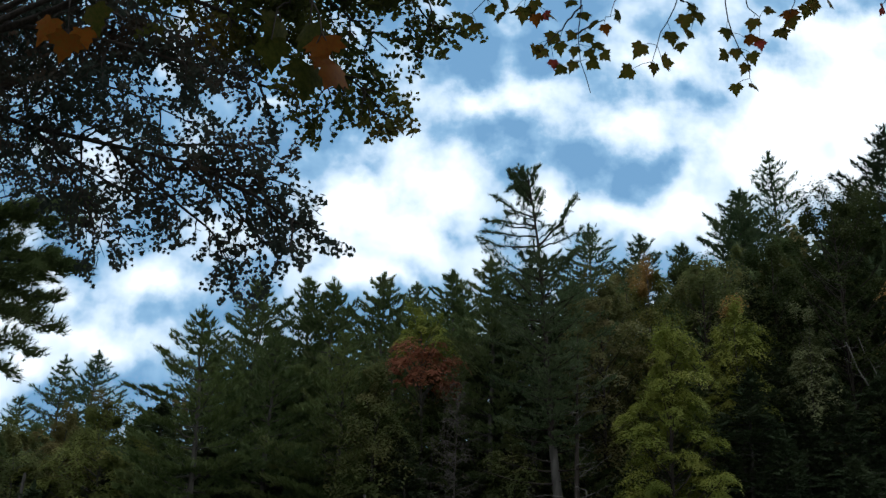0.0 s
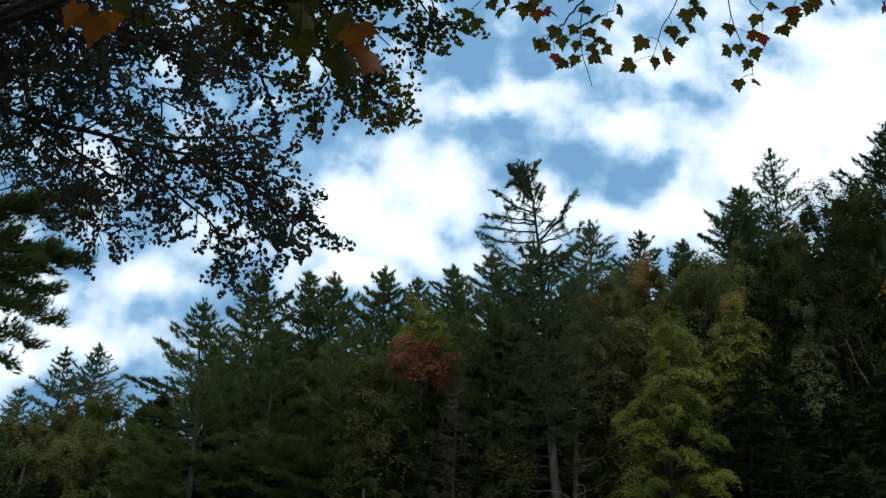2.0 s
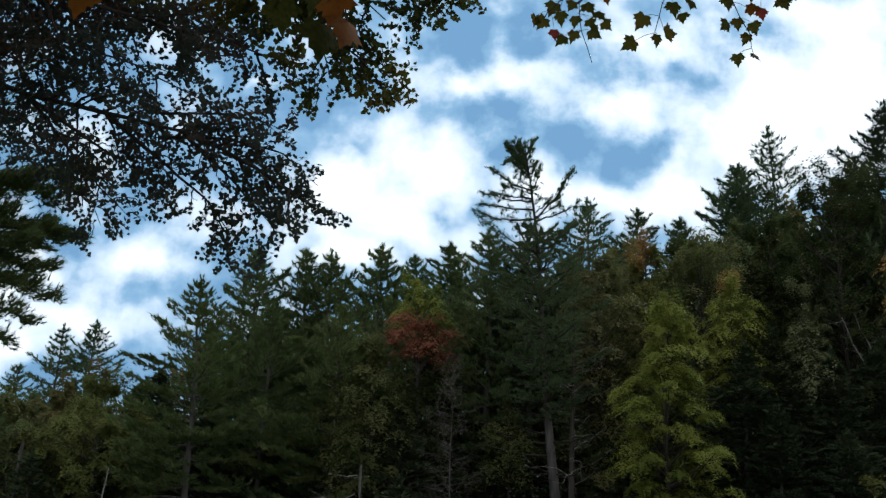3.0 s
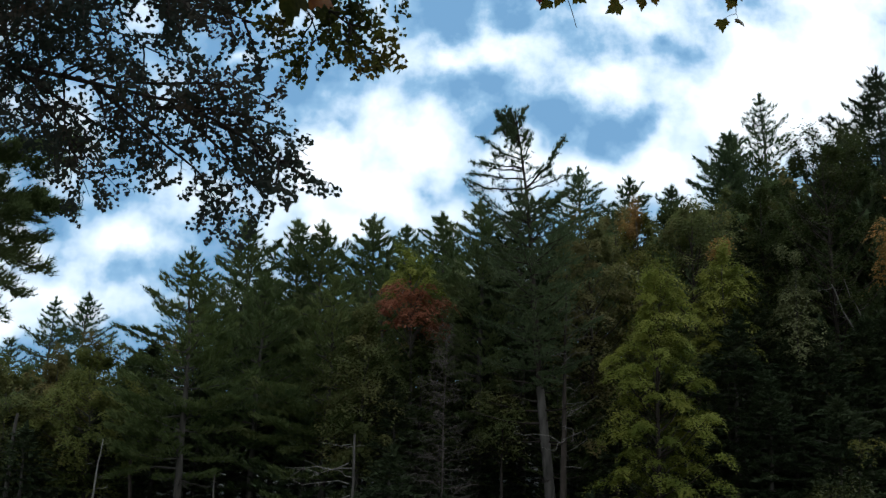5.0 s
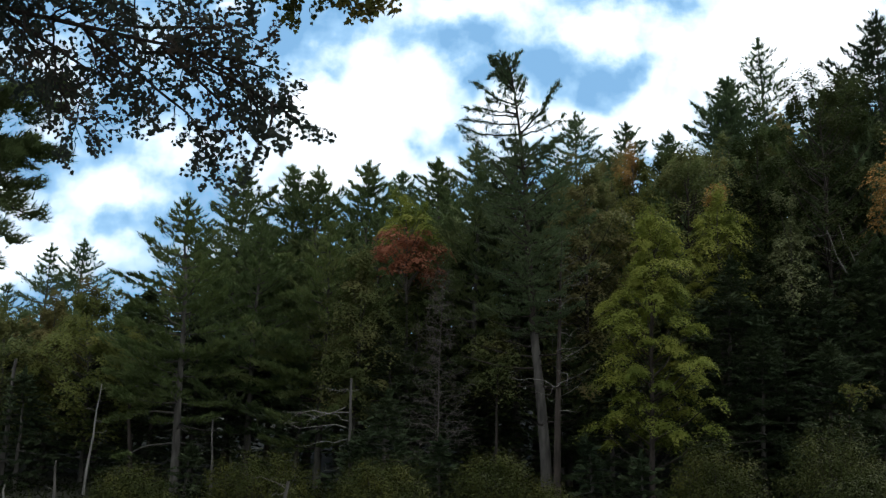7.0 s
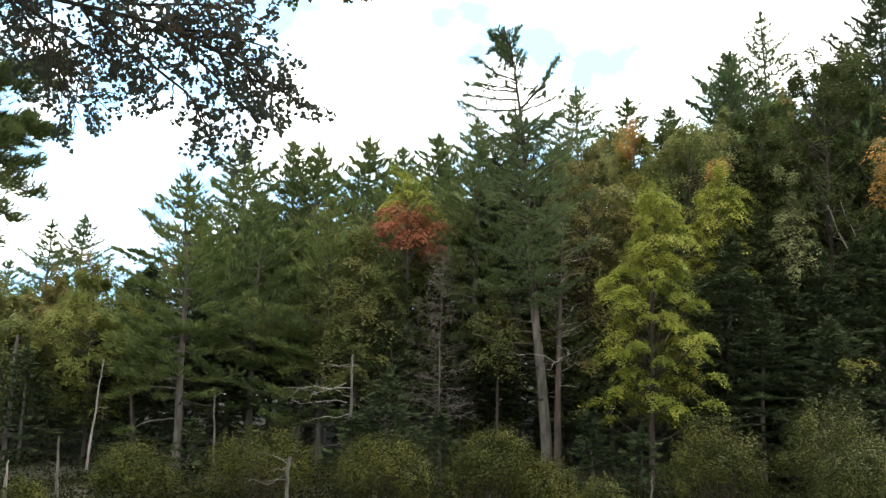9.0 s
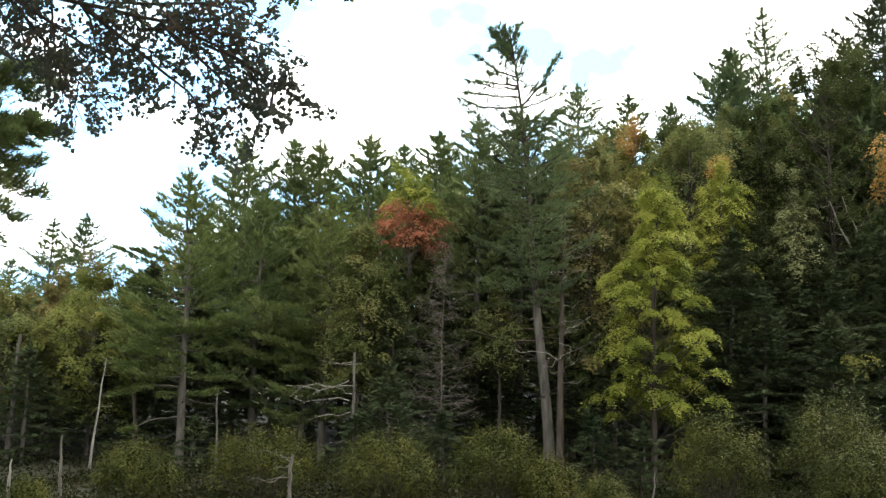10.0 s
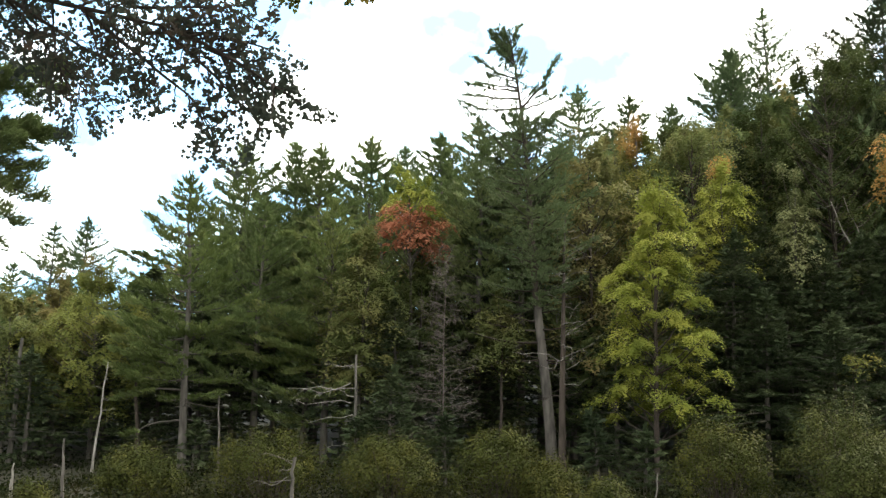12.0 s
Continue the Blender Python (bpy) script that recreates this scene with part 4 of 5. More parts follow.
def fill_wood():
    rng = np.random.default_rng(5)
    kinds = [
        pine("green white pine in the closed wood", 0, -30, 15.0, 3.3, 0.2, PINE_NEEDLES, 301, 0.2, blade=(0.45, 0.1, 2, 0.24), boughs_shown=False, gap=0.55),
        pine("dark hemlock in the closed wood", 0, -30, 15.0, 3.0, 0.08, DARK_NEEDLES, 302, 0.13, blade=(0.45, 0.1, 2, 0.24), boughs_shown=False, rise=6, droop=0.2, gap=0.55),
        pine("blue-green pine in the closed wood", 0, -30, 15.0, 3.0, 0.25, BLUE_NEEDLES, 303, 0.2, blade=(0.45, 0.1, 2, 0.24), boughs_shown=False, gap=0.55),
        broadleaf("olive broadleaf tree in the closed wood", 0, -30, 15.0, 3.0, 0.25, OLIVE_LEAVES, 304, 60, 50, 0.3, clump=0.9),
        broadleaf("green broadleaf tree in the closed wood", 0, -30, 15.0, 3.2, 0.2, GREEN_LEAVES, 305, 60, 50, 0.3, clump=0.9),
        broadleaf("rusty broadleaf tree in the closed wood", 0, -30, 15.0, 2.8, 0.3, RUST_LEAVES, 306, 60, 50, 0.3, clump=0.9)]
    heights = [15.1] * 6
    for y, share, gap in ((46.5, 0.42, 3.8), (51, 0.9, 3.0), (56, 0.96, 3.3), (63, 0.96, 4.4), (74, 0.98, 6.0)):
        x = -0.56 * y
        while x < 0.56 * y:
            px, py = x + rng.normal(0, 0.5), y + rng.normal(0, 1.2)
            u = px / py
            z0 = float(ground_height(px, py)) - 0.1
            top = 1.7 + py * float(np.interp(u, SKYLINE_U, SKYLINE_V)) * share * rng.uniform(0.86, 1.0)
            right = np.clip((u + 0.1) / 0.4, 0, 1)
            i = rng.choice(6, p=(0.34 - 0.14 * right, 0.22 + 0.04 * right, 0.14, 0.1 + 0.04 * right, 0.12 + 0.02 * right, 0.08 + 0.04 * right))
            tree = copy_thing(kinds[i], pose(px, py, z0, 0, 0, rng.uniform(0, 360)))
            k = max(2.5, top - z0) / heights[i]
            tree.scale = (max(k, 0.75), max(k, 0.75), k)
            x += gap * rng.uniform(0.8, 1.25)
    # low dark hemlocks along the edge
    for x in np.linspace(-21, 22, 17):
        px, py = x + rng.normal(0, 0.6), 45.6 + rng.normal(0, 0.6)
        z0 = float(ground_height(px, py)) - 0.1
        tree = copy_thing(kinds[1], pose(px, py, z0, 0, 0, rng.uniform(0, 360)))
        k = rng.uniform(4.5, 8.5) / heights[1]
        tree.scale = (k * 1.5, k * 1.5, k)
    # the wood goes on unseen behind the camera, added to block low skylight
    for y in (-13,):
        for x in np.linspace(-34, 34, 10):
            px, py = x + rng.normal(0, 1), y + rng.normal(0, 1)
            tree = copy_thing(kinds[rng.integers(0, 6)], pose(px, py, float(ground_height(px, py)) - 0.1, 0, 0, rng.uniform(0, 360)))
            k = rng.uniform(1.5, 1.75)
            tree.scale = (k, k, k)
    for t in kinds:
        for o in list(t.children_recursive) + [t]:
            bpy.data.objects.remove(o)


fill_wood()

# ---- the wet meadow's shrubs ----
YELLOW_SHRUB, PALE_SHRUB = "rounded yellow-green shrub in the meadow", "rounded pale green shrub in the meadow"
shrub(YELLOW_SHRUB, -9.490, 32.000, 0.192, 1.5, seed=71)
shrub(YELLOW_SHRUB, -5.283, 33.000, 0.838, 2.2, seed=72)
shrub(YELLOW_SHRUB, -1.154, 32.000, 0.677, 1.8, seed=73)
shrub(YELLOW_SHRUB, 2.530, 32.000, 1.155, 1.7, seed=74)
shrub("rounded olive-yellow shrub in the meadow", 9.666, 31.000, 1.578, 1.75, seed=75)
shrub(PALE_SHRUB, 13.261, 30.000, 2.239, 1.9, PALE_SHRUB_LEAVES, 76)
shrub(PALE_SHRUB, 12.510, 27.000, 0.799, 1.3, PALE_SHRUB_LEAVES, 77)
shrub("ragged olive shrub at the foot of two tall trunks", 4.1, 31.000, 0.05, 1.15, seed=80, clumps=50)
shrub(YELLOW_SHRUB, -10.9, 27.0, -0.55, 0.6, seed=81, clumps=26)
shrub(YELLOW_SHRUB, 5.366, 28.000, -0.211, 0.8, seed=79, clumps=40)


def meadow_grass():
    rng = np.random.default_rng(44)
    n = 9000
    y = rng.uniform(24, 40, n)
    x = rng.uniform(-0.58, 0.58, n) * y
    keep = np.sin(x * 0.8 + 1.3 * np.sin(y * 0.6)) + rng.normal(0, 0.6, n) > 0.2
    x, y = x[keep], y[keep]
    at = np.stack([x, y, ground_height(x, y) - 0.05], 1)
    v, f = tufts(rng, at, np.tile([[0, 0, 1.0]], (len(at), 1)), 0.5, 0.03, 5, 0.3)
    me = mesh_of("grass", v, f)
    me.materials.append(SHADE_TINT_GRASS)
    tagged(new("grass", me), "tall rough meadow grass and weeds", "grass", kind="stuff")
    # leafy weeds and brambles in low drifts, coloured dark in place of shade
    c = 1700
    y = rng.uniform(25, 44, c)
    x = rng.uniform(-0.58, 0.58, c) * y
    at = np.repeat(np.stack([x, y, ground_height(x, y)], 1), 30, 0)
    tall = np.repeat(rng.uniform(0.3, 1.1, c), 30)
    q = rng.normal(0, 1, (len(at), 3)) * np.array([0.45, 0.45, 0.0])
    q[:, 2] = rng.uniform(0, 1, len(at)) * tall * np.exp(-2.0 * (q[:, 0] ** 2 + q[:, 1] ** 2))
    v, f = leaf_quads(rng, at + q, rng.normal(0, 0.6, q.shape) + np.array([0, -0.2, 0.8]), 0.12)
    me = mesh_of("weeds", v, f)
    me.materials.append(SHADE_TINT_WEEDS)
    tagged(new("undergrowth", me), "low weeds and brambles, the trees' shade in their dark colour", "undergrowth", kind="stuff")


meadow_grass()

# ---- the maple that overhangs the camera ----
_half = [(0.18, -0.1), (0.36, -0.07), (0.35, 0.05), (0.58, 0.24), (0.43, 0.3), (0.44, 0.42), (0.26, 0.4), (0.25, 0.6), (0.14, 0.64)]
STAR = np.array([(0, 0)] + _half + [(0, 0.94)] + [(-x, y) for x, y in reversed(_half)]) * 0.9


_lobe = [(0.24, -0.1), (0.46, 0.0), (0.4, 0.14), (0.58, 0.38), (0.35, 0.46)]
LOBED = np.array([(0, 0)] + _lobe + [(0, 0.84)] + [(-x, y) for x, y in reversed(_lobe)])


def star_leaves(rng, at, tip, size):
    """Lobed leaves that hang from their stalks: at, the stalk's end; tip, the way the leaf points; most turn a face to the open side."""
    n = len(at)
    t = unit(tip)
    face = rng.normal(0, 0.5, (n, 3)) + np.array([0.1, -0.85, -0.45])
    a = unit(np.cross(t, face))
    nrm = np.cross(a, t)
    s = size * rng.uniform(0.65, 1.2, (n, 1, 1))
    curl = -rng.uniform(0.05, 0.5, (n, 1, 1)) * np.abs(LOBED[:, 0])[None, :, None] * nrm[:, None]
    v = at[:, None] + s * (LOBED[None, :, :1] * a[:, None] + LOBED[None, :, 1:] * t[:, None] + curl)
    k = len(LOBED)
    return v.reshape(-1, 3), np.arange(n * k).reshape(-1, k)


MAPLE_AT = np.array((-6.4, 8.6, 0.0))
MAPLE_AT[2] = ground_height(MAPLE_AT[0], MAPLE_AT[1])
MAPLE = tagged(base_empty("maple_tree", *MAPLE_AT), "shady maple with dark boughs hanging over the camera", "tree")


def maple_trunk():
    t = Tubes()
    k = np.linspace(0, 1, 10)
    t.add(np.stack([0.3 * np.sin(k * 3), 0.2 * k, -0.2 + 10.5 * k], 1), 0.24 * (1 - 0.8 * k), 12)
    part("trunk", t.mesh("trunk"), BARK, MAPLE)


maple_trunk()


def maple_bough(points, side, seed, thick=0.05, leaf=0.055, first=0.12, per=18, spread=1.0, foliage=MAPLE_LEAVES, fork=0.15):
    """A bough along the points (world), with side branches, twigs and lobed leaves; its pivot is where it leaves the trunk."""
    rng = np.random.default_rng(seed)
    pts, ln = polyline(points, 24)
    pts = pts + np.cumsum(rng.normal(0, 0.008, pts.shape), 0) * ln / 4
    pivot = pts[0].copy()
    wood = Tubes()
    u = np.linspace(0, 1, 24)
    wood.add(pts - pivot, thick * (1 - 0.85 * u), 6)
    at, tip = [], []
    k = 0
    s = first
    while s < 1.0:
        i = int(s * 23)
        p, d = pts[i], unit(pts[min(i + 1, 23)] - pts[max(i - 1, 0)])
        flat = unit(np.cross(d, np.array([0, 0, 1.0])))
        up = np.cross(flat, d)
        k += 1
        sgn = 1 if k % 2 else -1
        turn = rng.normal(0, 0.7)
        out = unit(d * 0.75 + sgn * (flat * math.sin(turn) + up * math.cos(turn) * spread) * 0.8 + np.array([0, 0, -0.12]))
        m = side * (1.05 - 0.55 * s) * rng.uniform(0.55, 1.1)
        w = np.linspace(0, 1, 7)
        br = p + m * (w[:, None] * out + (-0.22 * w ** 2)[:, None] * np.array([0, 0, 1.0])) + np.cumsum(rng.normal(0, 0.015, (7, 3)), 0)
        wood.add(br - pivot, 0.28 * thick * (1 - 0.8 * w) + 0.002, 4)
        n = max(3, int(m * per * 0.72))
        for j in range(n):
            c = 0.15 + 0.85 * (j + rng.uniform(0, 1)) / n
            q = np.array([np.interp(c, w, br[:, a]) for a in range(3)])
            td = unit(out * 0.8 + rng.normal(0, 0.75, 3) + np.array([0, 0, -0.15]))
            tl = rng.uniform(0.12, 0.36)
            wood.add([q - pivot, q + td * tl - pivot], [0.003, 0.0015], 3)
            # leaves in opposite pairs along the twig, and one at its end
            pairs = max(3, int(tl / 0.048))
            z = np.repeat(np.linspace(0.25, 1.0, pairs), 2)[:, None]
            across = unit(np.cross(td, rng.normal(0, 1, 3)))
            sg = np.where(np.arange(2 * pairs) % 2 == 0, 1.0, -1.0)[:, None]
            a = q + td * tl * z + sg * across * rng.uniform(0.012, 0.05, (2 * pairs, 1)) + rng.normal(0, 0.008, (2 * pairs, 3))
            at.append(a)
            tip.append(td * 0.45 + sg * across * 0.55 + rng.normal(0, 0.3, (2 * pairs, 3)) + np.array([0, 0, -0.5]))
        s += fork / ln * rng.uniform(0.7, 1.3)
    me = wood.mesh("bough")
    ob = part("bough", me, TWIG, MAPLE)
    ob.location = Vector(pivot) - Vector(MAPLE_AT)
    v, f = star_leaves(rng, np.concatenate(at) - pivot, np.concatenate(tip), leaf)
    leaves = part("foliage", mesh_of("foliage", v, f), foliage, ob)
    leaves["kind"] = "stuff"
    return ob


T0 = (-6.2, 8.7, 4.6)
T1 = (-6.1, 8.7, 6.2)
BOUGHS = [
    maple_bough([T0, (-6.332, 10.000, 6.821), (-4.735, 9.800, 6.179), (-3.727, 9.600, 5.911), (-2.829, 9.400, 5.664), (-2.017, 9.200, 5.251), (-1.247, 9.000, 4.768)], 0.95, 1, 0.06, first=0.35, per=16),
    maple_bough([T0, (-6.301, 10.400, 6.651), (-5.015, 10.200, 6.080), (-4.202, 10.000, 5.596), (-3.827, 9.900, 5.026)], 0.8, 2, 0.04, first=0.4, per=6),
    maple_bough([(-3.727, 9.600, 5.911), (-2.933, 9.300, 5.227), (-2.417, 9.200, 4.829), (-2.115, 9.100, 4.350)], 0.45, 3, 0.03, per=23),
    maple_bough([(-4.735, 9.800, 6.179), (-4.181, 9.800, 5.516), (-3.733, 9.700, 5.057), (-3.385, 9.700, 4.776)], 0.45, 18, 0.025, per=15),
    maple_bough([(-4.202, 10.000, 5.596), (-3.970, 10.000, 5.123), (-3.753, 9.900, 4.730)], 0.38, 19, 0.02, per=13),
    maple_bough([(-2.829, 9.400, 5.664), (-2.200, 9.300, 5.092), (-1.880, 9.200, 4.723), (-1.717, 9.200, 4.533)], 0.4, 15, 0.025, per=24, fork=0.17),
    maple_bough([(-2.017, 9.200, 5.251), (-1.502, 9.100, 4.917), (-1.209, 9.000, 4.648)], 0.42, 16, 0.02, per=24, fork=0.17),
    maple_bough([(-2.417, 9.200, 4.829), (-2.123, 9.100, 4.440), (-2.031, 9.100, 4.087)], 0.16, 17, 0.01, per=34, fork=0.18),
    maple_bough([(-4.735, 9.800, 6.179), (-3.773, 9.700, 5.557), (-3.196, 9.600, 5.203), (-2.802, 9.500, 4.953)], 0.5, 14, 0.03, per=14),
    maple_bough([(-3.098, 9.500, 5.631), (-2.333, 9.400, 5.615), (-1.672, 9.200, 5.391), (-1.264, 9.100, 5.018)], 0.42, 31, 0.025, per=19, fork=0.18),
    maple_bough([(-3.231, 9.600, 5.977), (-2.513, 9.500, 5.956), (-2.036, 9.400, 5.859), (-1.649, 9.300, 5.675)], 0.42, 32, 0.02, per=18, fork=0.18),
    maple_bough([(-2.377, 9.400, 5.449), (-1.910, 9.300, 5.198), (-1.630, 9.200, 4.886), (-1.427, 9.100, 4.705)], 0.36, 33, 0.02, per=18, fork=0.18),
    maple_bough([T1, (-5.884, 9.000, 7.202), (-3.991, 9.000, 6.988), (-2.783, 8.800, 6.571), (-1.825, 8.600, 6.232)], 1.1, 4, 0.05, first=0.35, per=25),
    maple_bough([T1, (-4.286, 8.700, 7.630), (-2.389, 8.600, 7.212), (-1.386, 8.500, 6.713), (-0.773, 8.400, 6.257), (-0.401, 8.400, 5.770)], 0.65, 5, 0.05, first=0.5, foliage=MAPLE_SUN_TINT_LEAVES, per=34, leaf=0.06),
    maple_bough([T1, (-2.447, 8.500, 7.982), (-1.058, 8.300, 7.333), (-0.397, 8.200, 6.892), (-0.043, 8.200, 6.424)], 0.75, 6, 0.05, first=0.6, foliage=MAPLE_SUN_TINT_LEAVES, per=34, leaf=0.06),
    maple_bough([T1, (-3.032, 8.400, 8.028), (-1.765, 8.300, 7.443), (-1.090, 8.300, 6.931), (-0.610, 8.300, 6.493)], 0.8, 11, 0.04, first=0.6, foliage=MAPLE_SUN_TINT_LEAVES, per=34, leaf=0.06),
    maple_bough([(-2.389, 8.600, 7.212), (-1.623, 8.500, 6.771), (-1.300, 8.500, 6.325), (-1.160, 8.500, 5.948)], 0.6, 12, 0.03, foliage=MAPLE_SUN_TINT_LEAVES, per=34, leaf=0.06),
    maple_bough([T1, (-2.147, 8.400, 8.204), (-0.942, 8.200, 7.471), (-0.231, 8.100, 7.029)], 0.7, 13, 0.04, first=0.6, foliage=MAPLE_SUN_TINT_LEAVES, per=34, leaf=0.06),
    maple_bough([T1, (-5.697, 9.900, 7.625), (-4.945, 9.800, 7.437), (-4.262, 9.700, 7.138), (-3.793, 9.600, 6.841)], 0.8, 34, 0.035, first=0.3, per=34),
    maple_bough([T1, (-5.790, 10.100, 6.894), (-5.180, 10.000, 6.750), (-4.637, 9.900, 6.533), (-4.304, 9.800, 6.315)], 0.7, 35, 0.035, first=0.35, per=34),
    maple_bough([T1, (-6.068, 9.600, 8.195), (-4.347, 9.600, 7.946), (-2.452, 9.400, 7.432)], 1.2, 7, 0.05, first=0.4, per=30),
    maple_bough([T1, (-4.789, 9.200, 7.962), (-3.670, 9.200, 7.337), (-3.009, 9.100, 6.802), (-2.559, 9.000, 6.285)], 0.8, 20, 0.035, first=0.4, per=25),
    maple_bough([T0, (-6.784, 11.000, 6.454), (-5.551, 10.800, 6.100), (-4.702, 10.700, 5.862)], 0.8, 8, 0.04, first=0.45, per=6),
    maple_bough([T1, (-6.811, 10.600, 7.607), (-5.169, 10.400, 7.311), (-3.638, 10.200, 6.795), (-2.583, 10.000, 6.218)], 1.0, 9, 0.04, first=0.45, per=26),
]


def unseen_shade_crown():
    """An unseen crown over and behind the camera, added to shade the boughs."""
    rng = np.random.default_rng(77)
    at = np.stack([rng.uniform(-11, 4, 260), rng.uniform(-5, 10, 260), rng.uniform(4.5, 12, 260)], 1)
    at = at[(at[:, 2] > 3.4 + 0.8 * np.maximum(at[:, 1], 0)) & (np.hypot(at[:, 0] + 4, at[:, 1] - 3) < 8.5)]
    q = np.repeat(at, 70, 0) + rng.normal(0, 1, (len(at) * 70, 3)) * np.array([0.6, 0.6, 0.2])
    v, f = leaf_quads(rng, q - MAPLE_AT, rng.normal(0, 0.5, q.shape) + np.array([0, 0, 1.0]), 0.16)
    part("crown", mesh_of("crown", v, f), MAPLE_LEAVES, MAPLE)


unseen_shade_crown()


# ---- sprays of large leaves close to the camera ----
def leaf_mesh():
    v = [(x, y, -0.25 * abs(x) - 0.18 * max(0, y) ** 2) for x, y in STAR]
    v += [(0, 0.1, 0.0), (0, 0.42, -0.03)]
    a, b, k = len(STAR), len(STAR) + 1, len(STAR)
    f = []
    for i in range(k):
        j = (i + 1) % k
        hub = b if 7 <= i <= 12 else a
        f.append((i, j, hub))
    f += [(7, b, a), (13, a, b)]
    me = mesh_of("leaf", v, f)
    return me


def spray(twigs, leaves, size, seed, thick=0.005):
    """Hanging twigs with single maple leaves. twigs: lines in the world; leaves: where each leaf sits, and its kind."""
    rng = np.random.default_rng(seed)
    pivot = np.array(twigs[0][0])
    wood = Tubes()
    lines = []
    for tw in twigs:
        pts, ln = polyline(tw, 14)
        pts[1:-1] += rng.normal(0, 0.004, (12, 3))
        lines.append(pts)
        wood.add(pts - pivot, thick * (1 - 0.7 * np.linspace(0, 1, 14)), 5)
    every = np.concatenate(lines)
    poses = []
    for (x, y, z, kind) in leaves:
        p = np.array((x, y, z))
        near = every[np.argmin(np.linalg.norm(every - p - np.array([0, 0, 0.03]), axis=1))]
        tip = unit(unit(p - near) * 0.6 + np.array([0, 0, -0.55]) + rng.normal(0, 0.35, 3))
        face = unit(np.array([rng.normal(0, 0.5), -1, -0.25 + rng.normal(0, 0.3)]))
        a = unit(np.cross(tip, face))
        n = np.cross(a, tip)
        s = size * rng.uniform(0.78, 1.15)
        base = p - tip * s * 0.25
        wood.add([near - pivot, (near + base) / 2 - pivot + np.array([0, 0, 0.006]), base - pivot], [0.0014, 0.0012, 0.001], 4)
        m = Matrix(((a[0], tip[0], n[0], base[0] - pivot[0]), (a[1], tip[1], n[1], base[1] - pivot[1]), (a[2], tip[2], n[2], base[2] - pivot[2]), (0, 0, 0, 1)))
        poses.append((m @ Matrix.Diagonal((s, s, s, 1)), kind))
    ob = part("twig", wood.mesh("twig"), TWIG, MAPLE)
    ob.location = Vector(pivot) - Vector(MAPLE_AT)
    for m, kind in poses:
        leaf = part("leaf", LEAVES[kind], None, ob)
        leaf.matrix_basis = m
    return ob


def leaf_kinds():
    out = []
    for mat in (NEAR_LEAF, RED_NEAR_LEAF, ORANGE_NEAR_LEAF, SHADE_TINT_NEAR_LEAF):
        me = leaf_mesh()
        me.materials.append(mat)
        out.append(me)
    return out


